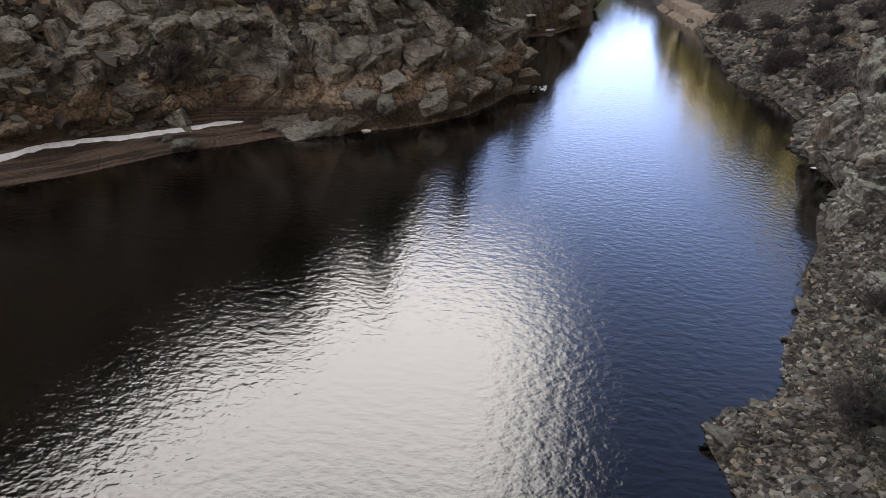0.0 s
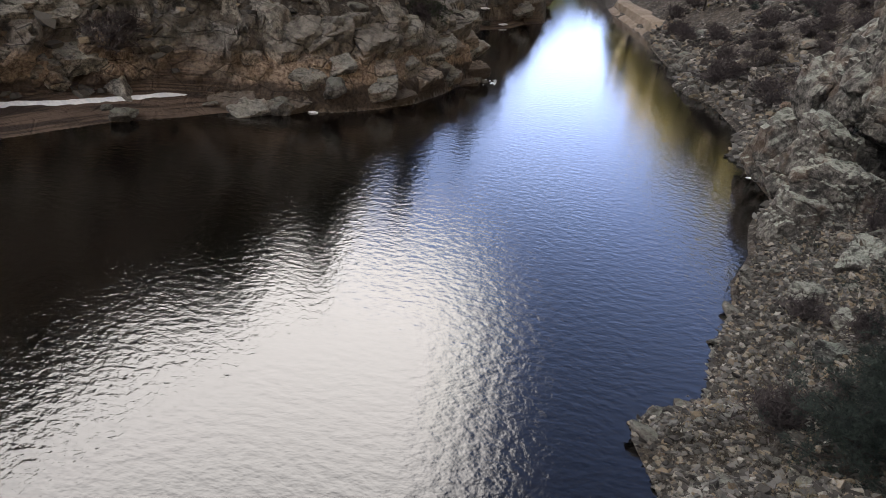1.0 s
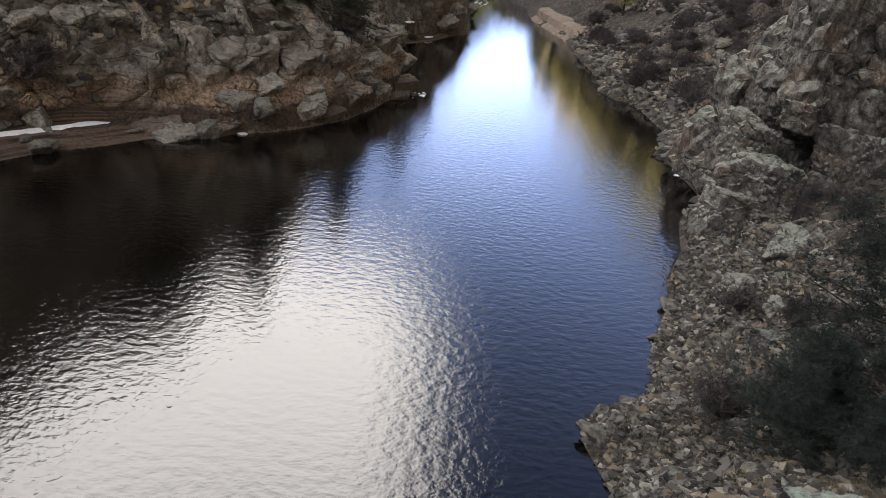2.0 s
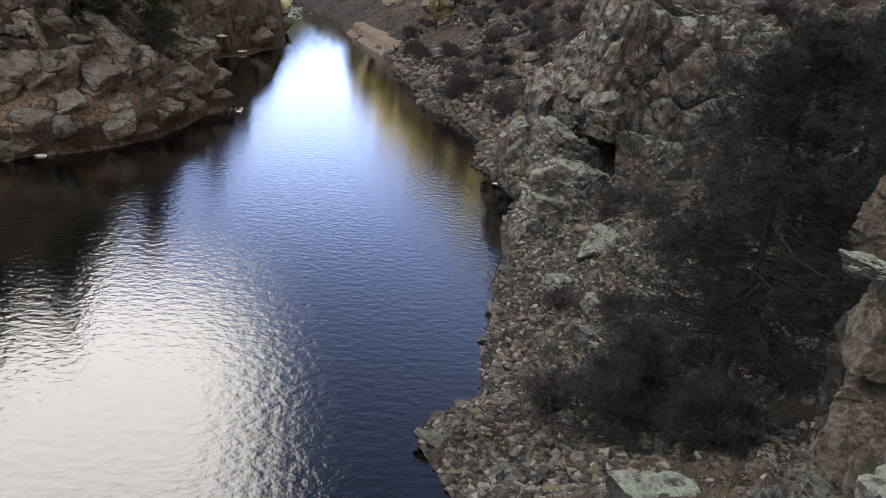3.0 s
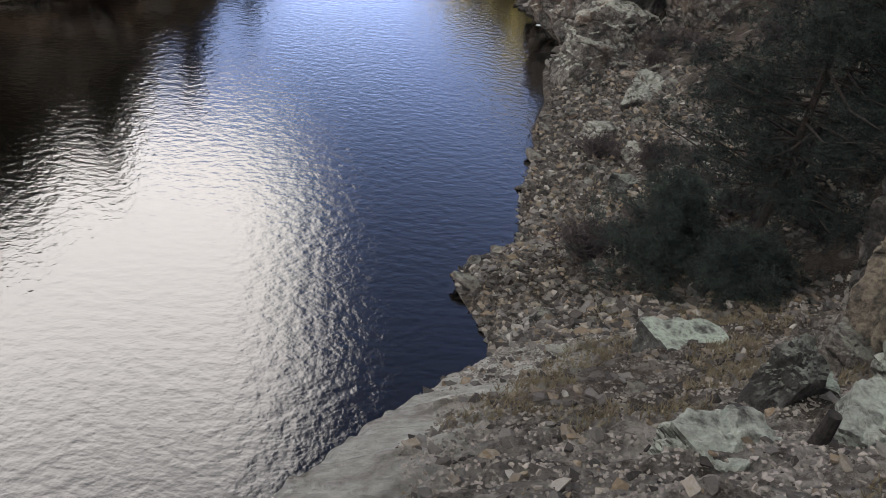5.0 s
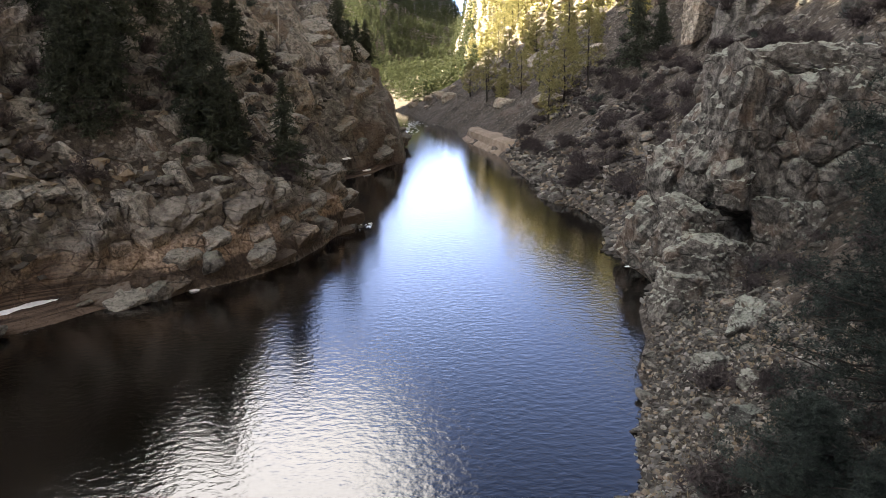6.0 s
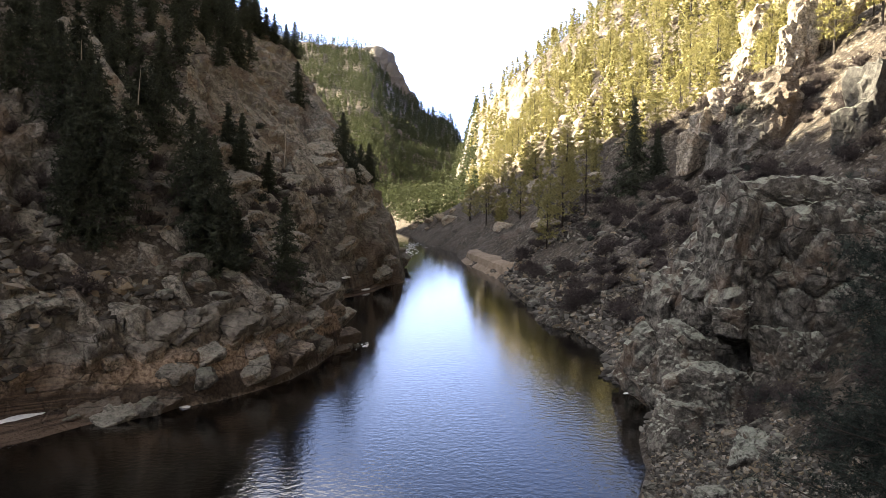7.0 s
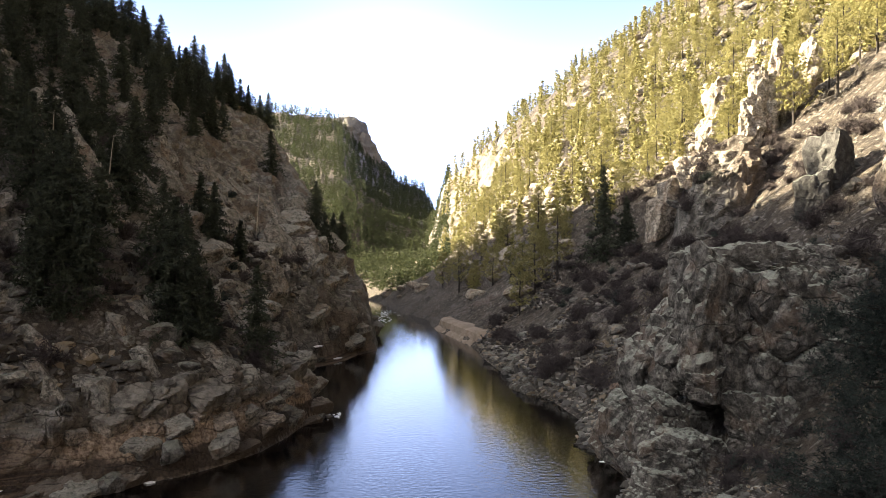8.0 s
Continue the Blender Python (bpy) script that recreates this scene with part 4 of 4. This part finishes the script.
near_rock("dark split rock standing on a grassy bank", (7.74, 10.46, 13.4), (1.3, 1.1, 2.1), 402, DARK_ROCK, 30, 10)
near_rock("small dark rock with a lichened top", (8.42, 10.79, 13.2), (1.2, 1.0, 1.0), 403, LICHEN_ROCK, 70, 0, True)
near_rock("pale green lichened boulder on a rock bank", (5.95, 8.45, 13.45), (2.2, 1.7, 1.4), 404, WHITE_ROCK, 15)
near_rock("pale green lichened boulder beside a stump", (8.2, 8.65, 13.85), (2.2, 1.6, 1.4), 405, WHITE_ROCK, 50)
near_rock("tall white-streaked boulder on a rock bank", (10.7, 10.9, 13.6), (2.0, 1.9, 2.5), 406, WHITE_ROCK, 5)
near_rock("wedge of grey rock leaning on the bank", (10.7, 13.0, 12.4), (1.7, 1.5, 1.7), 416, ROCK, 35, 15)
near_rock("ochre and grey boulder at the foot of a stack", (11.4, 13.3, 14.2), (2.2, 2.0, 3.2), 407, OCHRE_ROCK, 40)
near_rock("ochre and grey boulder in the middle of a stack", (11.05, 13.1, 16.45), (2.2, 2.0, 2.2), 408, OCHRE_ROCK, 80)
near_rock("thin green ledge of rock jutting from a stack", (10.35, 13.3, 17.6), (1.6, 1.1, 0.5), 409, LICHEN_ROCK, 15, 0, True)
near_rock("ruddy boulder on top of a stack", (11.0, 13.5, 18.45), (2.0, 1.9, 1.9), 410, OCHRE_ROCK, 20)
near_rock("grey rock behind a stack of boulders", (13.0, 15.0, 14.0), (3.4, 3.0, 5.0), 411, ROCK, 20)
near_rock("small grey rock on dry grass", (4.14, 10.29, 12.0), (0.8, 0.6, 0.5), 412, ROCK, 0)
near_rock("small flat grey stone on dry grass", (6.24, 12.82, 10.95), (0.7, 0.5, 0.45), 413, STONE, 30)
near_rock("flat pale stone on the bank's brow", (6.07, 18.05, 7.7), (0.95, 0.7, 0.4), 415, SLAB_ROCK, 10, 0, True)
near_rock("dark boulder at the water's edge", (16.3, 61.6, 0.9), (2.6, 2.0, 1.7), 414, ROCK, 0)
near_rock("grey rock sticking out of brown scree", (14.07, 37.98, 3.9), (1.8, 1.4, 1.1), 417, DARK_ROCK, 25, 0, True)
near_rock("pale flat rock beside a dark juniper", (15.41, 41.62, 4.3), (2.5, 1.6, 1.2), 418, SLAB_ROCK, 60, 0, True)
near_rock("pale flat rock beside a dark juniper", (13.53, 27.91, 5.4), (2.1, 1.5, 1.1), 419, OCHRE_ROCK, 10, 0, True)
near_rock("pale flat rock beside a dark juniper", (14.6, 46.0, 3.6), (2.6, 1.8, 1.2), 423, SLAB_ROCK, 30, 0, True)
near_rock("rock rib running down the scree", (18.6, 51.9, 4.0), (3.0, 6.0, 2.6), 420, CLIFF_ROCK, -25, 15)
near_rock("grey rock at a spur's tip awash in the river", (-16.4, 103.0, 0.2), (2.6, 3.0, 1.2), 421, ROCK, 0)
near_rock("grey rock at a spur's tip awash in the river", (-15.2, 103.8, 0.05), (1.4, 1.6, 0.7), 422, ROCK, 50)

# a short dark stump between the boulders
sv, sf = stem([(0, 0, -0.3), (0.02, 0, 0.2), (0.03, 0.02, 0.62)], (0.15, 0.13, 0.11), 9)
stump = tagged(new("stump", mesh_of("stump", sv, sf, plain_material("charred_wood", (0.010, 0.009, 0.009), (0.035, 0.031, 0.029), 14.0))), "short dark broken tree stump between boulders", "stump")
stump.matrix_basis = pose(7.05, 8.3, heights([(7.05, 8.3)])[0] - 0.02, 4, 0, 0)


def big_pine(seed, height, girth, bushy, label, place, lean):
    """A close conifer: a leaning trunk that forks, limbs, and thousands of needle tufts in uneven clumps."""
    rng = np.random.default_rng(seed)
    top = np.array((lean[0], lean[1], height))
    root = new("pine_tree")
    axis = lambda t: top * t + np.array((0.25 * math.sin(t * 5), 0.2 * math.sin(t * 4 + 1), 0)) * (1 - t)
    trunk = stem([axis(t) - (0, 0, 0.8 if t == 0 else 0) for t in np.linspace(0, 0.97, 9)], np.linspace(0.24, 0.03, 9), 8)
    fork = stem([axis(0.08), axis(0.25) + (0.7, 0.1, 0), axis(0.55) + (1.2, 0.3, 0), axis(0.8) + (1.3, 0.2, 0)], (0.17, 0.13, 0.08, 0.02), 7)
    limbs, centres = [], []
    for k in range(bushy):
        t = 0.15 + 0.83 * (k + rng.random()) / bushy
        base = axis(t) + ((0.9, 0.2, 0) if k % 3 == 0 and 0.2 < t < 0.8 else (0, 0, 0))
        ang = rng.uniform(0, 6.28)
        span = girth * (math.sin(math.pi * min(0.30 + 0.68 * t, 1.0)) ** 0.7) * rng.uniform(0.55, 1.12)
        way = np.array((math.cos(ang), math.sin(ang), rng.uniform(-0.25, 0.35)))
        tip = base + way * span
        mid = base + way * span * 0.5 + (0, 0, -0.08 * span)
        limbs.append(stem([base, mid, tip], (0.075 * (1.2 - t), 0.045, 0.012), 5))
        for q in np.linspace(0.35, 1.0, 5):
            hub = base * (1 - q) + tip * q + np.array((0, 0, -0.10 * span * math.sin(math.pi * q)))
            for j in range(3):
                sub = hub + rng.normal(size=3) * (0.55, 0.55, 0.32) * (0.5 + 0.5 * q) * girth / 4.2
                centres.append(sub + rng.normal(size=(13, 3)) * 0.15)
    c = np.concatenate(centres)
    v, f = tufts(rng, c, np.full(len(c), 0.19), np.full(len(c), 0.032), 7, up=0.35)
    part("trunk", mesh_of("pine_trunk", *joined([trunk, fork]), BARK), root, "dark leaning forked trunk")
    for me in (mesh_of("pine_limbs", *joined(limbs), BARK),):
        part("branchwork", me, root, "thin dark bare limbs")
    part("crown", mesh_of("pine_crown", v, f, JUNIPER), root)
    root.matrix_basis = pose(*place)
    return tagged(root, label, "tree", "close pines")


big_pine(70, 15.0, 5.4, 130, "bushy dark green pine with a forked trunk on the bank", (16.0, 27.2, height_at(16.0, 27.2)), (0.6, 0.6))
big_pine(71, 5.6, 2.9, 52, "low dark green juniper beside a larger pine", (11.9, 27.0, height_at(11.9, 27.0)), (0.2, 0.1))
big_pine(73, 2.6, 2.3, 30, "low spreading dark juniper at a pine's foot", (13.4, 22.4, height_at(13.4, 22.4)), (0.1, 0.1))
big_pine(72, 13.0, 4.2, 80, "dark green pine half hidden behind another", (22.5, 32.5, height_at(22.5, 32.5)), (0.4, 0.2))


# ---- dead wood on the left-hand slope ----
def dead_tree(seed, height, place, lean):
    rng = np.random.default_rng(seed)
    root = new("dead_tree")
    tip = np.array((lean, 0.1, height))
    trunk = stem([(0, 0, -1.0), tip * 0.35 + (0.08, 0, 0), tip * 0.7, tip], (0.15, 0.12, 0.08, 0.03), 7)
    part("trunk", mesh_of("dead_trunk", *trunk, DEAD_WOOD), root)
    for k in range(6):
        t = rng.uniform(0.3, 0.95)
        a = rng.uniform(0, 6.28)
        base = tip * t
        end = base + np.array((math.cos(a), math.sin(a), 0.15)) * rng.uniform(0.4, 1.1)
        part("branch", mesh_of("dead_branch", *stem([base, end], (0.035, 0.008), 4), DEAD_WOOD), root)
    root.matrix_basis = pose(*place)
    return tagged(root, "bare grey dead tree leaning on a steep slope", "dead tree", "dead trees")


for k, (x, y, height, lean) in enumerate(((-48.0, 112.5, 10.5, 1.2), (-55.5, 112.5, 6.5, 0.3), (-37.8, 160.0, 11.0, 0.8))):
    dead_tree(200 + k, height, (x, y, height_at(x, y)), lean)
lv, lf = stem([(-2.6, 0, 0), (0, 0.1, 0.05), (2.6, 0, 0)], (0.26, 0.22, 0.14), 9)
fallen = tagged(new("fallen_log", mesh_of("fallen_log", lv, lf, DEAD_WOOD)), "pale fallen log lying between firs", "log")
fallen.matrix_basis = pose(-43.0, 94.0, height_at(-43.0, 94.0) + 0.9, 0, 14, 45)


# ---- shrubs and dry grass ----
def bush_mesh(seed, leaf, mat):
    rng = np.random.default_rng(seed)
    n = 170
    foot = rng.normal(size=(n, 3)) * (0.16, 0.16, 0.02)
    c = rng.normal(size=(n, 3)) * (0.36, 0.36, 0.22) + (0, 0, 0.42)
    c[:, 2] = np.abs(c[:, 2])
    twig_v, twig_f = [], []
    for a, b in zip(foot, c):
        side = np.cross(b - a, rng.normal(size=3))
        side = side / max(np.linalg.norm(side), 1e-6) * 0.018
        k = len(twig_v)
        twig_v += [a - side, a + side, b + (b - a) * 0.35]
        twig_f.append((k, k + 1, k + 2))
    v2, f2 = tufts(rng, c, np.full(n, leaf), np.full(n, 0.04), 4, up=0.5)
    v, f = joined([(twig_v, twig_f), (v2, f2)])
    return mesh_of("shrub", v, f, mat)


def set_bushes(meshes, places, sizes, label, group, seed, name="shrub"):
    rng = random.Random(seed)
    z = heights(places)
    for k, ((x, y), h, s) in enumerate(zip(places, z, sizes)):
        ob = new(name, meshes[k % len(meshes)])
        ob.matrix_basis = pose(x, y, h - 0.08 * s, rng.uniform(-12, 12), rng.uniform(-12, 12), rng.uniform(0, 360)) @ Matrix.Diagonal((s, s, s * rng.uniform(0.7, 1.1), 1))
        tagged(ob, label, "shrub", group)


bare = [bush_mesh(80 + k, 0.34, TWIGS) for k in range(4)]
green = [bush_mesh(90 + k, 0.30, JUNIPER) for k in range(2)]
rng = np.random.default_rng(21)
pts = spread(rng, 260, (12, 62, 75, 190), 1.6, lambda p: off_cliff(p) & (bank_gaps(p)[1] > 4) & (bank_gaps(p)[1] < 60) & (smooth_noise(p / 9.0, 3) > -0.25))
set_bushes(bare, pts, rng.uniform(1.3, 3.2, len(pts)), "bare brown-grey shrub on a stony slope", "shrubs on the right slope", 1)
pts = spread(rng, 95, (-62, 60, -18, 160), 1.9, lambda p: (bank_gaps(p)[0] > 5) & (bank_gaps(p)[0] < 34))
set_bushes(bare, pts, rng.uniform(1.2, 2.8, len(pts)), "bare brown shrub between boulders", "shrubs on the left slope", 2)
pts = spread(rng, 30, (8, 24, 30, 62), 1.8, lambda p: (bank_gaps(p)[1] > 4) & (bank_gaps(p)[1] < 18))
set_bushes(bare, pts, rng.uniform(0.8, 2.2, len(pts)), "bare twiggy shrub on brown scree", "shrubs on the scree", 3)
pts = spread(rng, 30, (-60, 60, 60, 180), 6.0, lambda p: np.maximum(*bank_gaps(p)) > 8)
set_bushes(green, pts, rng.uniform(1.2, 2.4, len(pts)), "small dark green juniper shrub", "juniper shrubs", 4, "juniper_shrub")


def grass(name, label, places, length, seed, mat):
    rng = np.random.default_rng(seed)
    c = np.column_stack([places, heights(places) + 0.02])
    v, f = tufts(rng, c, np.full(len(c), length), np.full(len(c), length * 0.09), 7, up=1.3, spread=0.7)
    return tagged(new(name, mesh_of(name, v, f, mat)), label, "grass", kind="stuff")


pts = spread(rng, 3200, (2, 3, 16, 24), 0.08, lambda p: (bank_gaps(p)[1] > 3.7) & (smooth_noise(p / 1.5, 8) > 0.0))
grass("dry_grass", "thin tufts of dry yellow grass", pts, 0.27, 30, GRASS)
pts = spread(rng, 2600, (6, 24, 45, 130), 0.35, lambda p: (bank_gaps(p)[1] > 2.0) & (smooth_noise(p / 4.0, 8) > 0.0))
grass("slope_grass", "dry brown grass over the stony slope", pts, 0.45, 31, GRASS)


# ---- snow, sand and broken water ----
def ribbon(name, bank, ys, off, width, lift, label, category, mat, seed, rough=0.35, side=-1):
    """A strip that follows a bank's line inland, domed, with an uneven width."""
    rng = np.random.default_rng(seed)
    order = np.argsort(bank[:, 1])
    v, f = [], []
    n, across = len(ys), 5
    for k, y in enumerate(ys):
        x = np.interp(y, bank[order, 1], bank[order, 0])
        dx = (np.interp(y + 1, bank[order, 1], bank[order, 0]) - np.interp(y - 1, bank[order, 1], bank[order, 0])) / 2
        nrm = np.array((side, -side * dx)) / math.hypot(1, dx)
        w = width * (0.25 + 0.75 * math.sin(math.pi * min(max((k + 0.3) / n, 0), 1)) ** 0.5) * (1 + rough * (rng.random() - 0.5) * 2)
        o = off + 0.35 * float(smooth_noise(np.array([[y * 0.35, seed]]), 2)[0])
        for j in range(across):
            u = j / (across - 1)
            p = np.array((x, y)) + nrm * (o + (u - 0.5) * w)
            v.append((p[0], p[1], min(height_at(*p), 1.35) + lift * math.sin(math.pi * u) - 0.04))
    for k in range(n - 1):
        for j in range(across - 1):
            a = k * across + j
            f.append((a, a + 1, a + across + 1, a + across))
    me = mesh_of(name, v, f, mat, False)
    return tagged(new(name, me), label, category)


ribbon("snow_strip", LEFT_BANK, np.linspace(36, 71, 70), 4.7, 1.0, 0.22, "long thin strip of old snow on the mud bank", "snow", SNOW, 1)


def snow_patch(x, y, size, turn, seed, z=None):
    v, f = rock_shape(seed, (size, size * 0.35, 0.30), 3, 9, 0.03)
    ob = new("snow_patch", mesh_of("snow_patch", v, f, SNOW, False))
    ob.matrix_basis = pose(x, y, (heights([(x, y)])[0] if z is None else z) + 0.10, 0, 0, turn)
    return tagged(ob, "small patch of old snow by the water", "snow", "snow patches")


for k, (x, y, size, turn) in enumerate(((-25.6, 144.6, 5.0, 62), (-23.6, 149.6, 3.2, 58), (-20.6, 156.5, 2.4, 60), (14.2, 108.3, 2.2, 30), (-24.8, 75.6, 1.8, 20), (-29.0, 70.7, 1.6, 30), (16.6, 82.0, 1.2, 0), (-27.5, 74.5, 1.0, 30), (-33.0, 70.5, 1.0, 30))):
    snow_patch(x, y, size, turn, 500 + k)


def sand_bank():
    """The low sandy bluff on the right-hand shore."""
    order = np.argsort(RIGHT_BANK[:, 1])
    ys = np.linspace(176, 224, 50)
    prof = ((-0.6, -0.3), (0.2, 0.35), (1.2, 1.0), (1.8, 2.6), (2.6, 3.0), (6.0, 3.4), (9.0, 2.0))
    v, f = [], []
    for k, y in enumerate(ys):
        x = np.interp(y, RIGHT_BANK[order, 1], RIGHT_BANK[order, 0])
        fade = min(1, (k + 1) / 6, (len(ys) - k) / 5)
        for d, h in prof:
            j = 0.35 * float(smooth_noise(np.array([[y * 0.4, d]]), 3)[0])
            v.append((x + (d + j) * 0.95, y + (d + j) * 0.3, h * fade + 0.15 * j))
    c = len(prof)
    for k in range(len(ys) - 1):
        for j in range(c - 1):
            a = k * c + j
            f.append((a, a + 1, a + c + 1, a + c))
    return tagged(new("sand_bank", mesh_of("sand_bank", v, f, SAND, False)), "low tan sand bluff at the river's edge", "sand bank")


sand_bank()


def foam(name, label, places, seed, longest):
    """Flecks of broken water, a little above the river."""
    rng = np.random.default_rng(seed)
    v, f = [], []
    for x, y in places:
        ln, wd, a = rng.uniform(0.4, longest), rng.uniform(0.08, 0.12 + 0.15 * longest), rng.normal() * 0.25
        k = len(v)
        for i in range(8):
            t = 6.283 * i / 8
            px, py = wd * math.cos(t) * rng.uniform(0.6, 1.2), ln * 0.5 * math.sin(t) * rng.uniform(0.8, 1.1)
            v.append((x + px * math.cos(a) - py * math.sin(a), y + px * math.sin(a) + py * math.cos(a), 0.05 + 0.02 * rng.random()))
        f.append(tuple(range(k, k + 8)))
    return tagged(new(name, mesh_of(name, v, f, FOAM, False)), label, "white water", kind="stuff")


rng = np.random.default_rng(33)
foam("rapids", "white flecks of broken water in a far rapid", np.column_stack([rng.normal(-19.5, 1.6, 160), rng.uniform(222, 285, 160)]), 1, 2.2)
foam("riffle", "white riffle of water off a rocky spur", np.column_stack([rng.normal(-14.4, 0.8, 22), rng.normal(104.5, 1.2, 22)]), 2, 0.9)

# ---- loose stones ----
def stone_shape(seed):
    """A flat angular shard: a skewed block with two corners knocked off."""
    rng = np.random.default_rng(seed)
    bm = bmesh.new()
    bmesh.ops.create_cube(bm, size=1.0)
    for v in bm.verts:
        v.co = Vector((v.co.x + rng.normal() * 0.13 - 0.16 * v.co.z * rng.random(), v.co.y + rng.normal() * 0.13, v.co.z + rng.normal() * 0.10))
    for _ in range(3):
        way = Vector(rng.normal(size=3)).normalized()
        cutting = bmesh.ops.bisect_plane(bm, geom=bm.verts[:] + bm.edges[:] + bm.faces[:], plane_co=way * rng.uniform(0.38, 0.5), plane_no=way, clear_outer=True)
        edges = [e for e in cutting["geom_cut"] if isinstance(e, bmesh.types.BMEdge)]
        if edges:
            bmesh.ops.contextual_create(bm, geom=edges)
    bmesh.ops.triangulate(bm, faces=bm.faces[:])
    bm.verts.index_update()
    v, f = np.array([v.co[:] for v in bm.verts]) * (1.15, 0.8, 0.45), np.array([[v.index for v in face.verts] for face in bm.faces])
    bm.free()
    return v, f


STONES = [stone_shape(600 + k) for k in range(12)]


def gravel(name, label, places, sizes, mat, seed):
    """Stones past counting, as one mesh."""
    rng = np.random.default_rng(seed)
    z = heights(places)
    vs, fs, base = [], [], 0
    for k, ((x, y), h, s) in enumerate(zip(places, z, sizes)):
        sv, sf = STONES[k % len(STONES)]
        e = np.array(Euler((rng.normal() * 0.35, rng.normal() * 0.35, rng.uniform(0, 6.28))).to_matrix())
        vs.append((sv * s) @ e.T + (x, y, h + 0.08 * s))
        fs.append(sf + base)
        base += len(sv)
    return tagged(new(name, mesh_of(name, np.concatenate(vs), np.concatenate(fs), mat)), label, "stones", kind="stuff")


def island_stone_material():
    """Loose stones of many tones."""
    m, n, shader = material("scree_stone")
    geo = n.add("ShaderNodeNewGeometry")
    fine = n.noise(geo.outputs["Position"], 9.0, 5.0, 0.7)
    tone = n.math("ADD", n.math("MULTIPLY", geo.outputs["Random Per Island"], 0.8), n.math("MULTIPLY", fine, 0.3))
    ramp = n.add("ShaderNodeValToRGB")
    for k, (at, colour) in enumerate(((0.1, (0.020, 0.018, 0.017)), (0.45, (0.060, 0.055, 0.050)), (0.7, (0.125, 0.122, 0.115)), (0.82, (0.15, 0.115, 0.075)), (1.0, (0.30, 0.305, 0.29)))):
        e = ramp.color_ramp.elements[k] if k < 2 else ramp.color_ramp.elements.new(at)
        e.position, e.color = at, (*colour, 1)
    n.link(tone, ramp.inputs[0])
    n.link(ramp.outputs[0], shader.inputs["Base Color"])
    shader.inputs["Roughness"].default_value, shader.inputs["Specular IOR Level"].default_value = 0.9, 0.25
    bumped(n, shader, fine, 0.5, 0.05)
    return m


SCREE = island_stone_material()
PALE_STONE = plain_material("pale_gravel", (0.08, 0.072, 0.062), (0.27, 0.25, 0.225), 2.2)
rng = np.random.default_rng(41)
pts = spread(rng, 15000, (2, 20, 22, 62), 0.08, lambda p: (bank_gaps(p)[1] > 0.02) & (bank_gaps(p)[1] < 13 + 5 * smooth_noise(p / 3.0, 5)))
gravel("scree", "loose angular grey and brown stones", pts, 0.08 + 0.34 * rng.random(len(pts)) ** 3, SCREE, 1)
pts = spread(rng, 3200, (8, 62, 60, 185), 0.4, lambda p: (off_cliff(p) | (bank_gaps(p)[1] < 2)) & (bank_gaps(p)[1] > 0.02) & (bank_gaps(p)[1] < 7 + 22 * np.maximum(smooth_noise(p / 8.0, 5), 0)))
gravel("shore_stones", "grey stones along the shore and slope", pts, 0.3 + 1.0 * rng.random(len(pts)) ** 2, SCREE, 2)
pts = spread(rng, 2200, (-62, 44, -15, 160), 0.5, lambda p: (bank_gaps(p)[0] > 5.5) & (bank_gaps(p)[0] < 20) & (smooth_noise(p / 6.0, 9) > -0.2))
gravel("slope_stones", "grey stones on the shaded slope", pts, rng.uniform(0.35, 1.4, len(pts)), SCREE, 3)
pts = spread(rng, 3600, (1, 3, 16, 24), 0.10, lambda p: bank_gaps(p)[1] > np.where(p[:, 1] < 15, 3.5, 1.2) + 0.9 * smooth_noise(p / 1.3, 12))
gravel("bank_stones", "small stones on the grassy rock bank", pts, 0.04 + 0.22 * rng.random(len(pts)) ** 3, SCREE, 4)
pts = spread(rng, 9000, (1, 3, 14, 20), 0.05, lambda p: (bank_gaps(p)[1] > np.where(p[:, 1] < 15, 3.5, 1.2) + 0.9 * smooth_noise(p / 1.3, 12)) & (smooth_noise(p / 1.2, 44) > -0.45))
gravel("bank_gravel", "fine pale gravel on the rock bank", pts, rng.uniform(0.03, 0.09, len(pts)), PALE_STONE, 6)
big_stones = [rock_shape(640 + k, (1.3, 1.0, 0.75), 3, 9, 0.07) for k in range(6)]
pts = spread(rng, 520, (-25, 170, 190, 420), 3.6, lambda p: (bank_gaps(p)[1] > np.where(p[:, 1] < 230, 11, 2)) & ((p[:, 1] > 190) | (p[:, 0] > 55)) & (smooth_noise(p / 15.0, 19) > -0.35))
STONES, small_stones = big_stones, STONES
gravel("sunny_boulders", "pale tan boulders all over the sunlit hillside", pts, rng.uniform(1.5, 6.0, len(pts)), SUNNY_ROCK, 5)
STONES = small_stones
# the stones nearest to the bank's top, each for itself
ground = bpy.data.objects["ground"]
pts = spread(rng, 280, (3, 22, 14, 40), 0.45, lambda p: (bank_gaps(p)[1] > 0.1) & (bank_gaps(p)[1] < 9))
stone_meshes = [mesh_of("stone", v, f, STONE) for v, f in STONES]
for k, ((x, y), h) in enumerate(zip(pts, heights(pts))):
    s = 0.14 + 0.32 * random.Random(k).random() ** 3
    ob = part("stone", stone_meshes[k % len(STONES)], ground)
    ob.matrix_basis = pose(x, y, h + 0.06 * s, random.Random(k + 1).uniform(-20, 20), 0, k * 77 % 360) @ Matrix.Scale(s, 4)
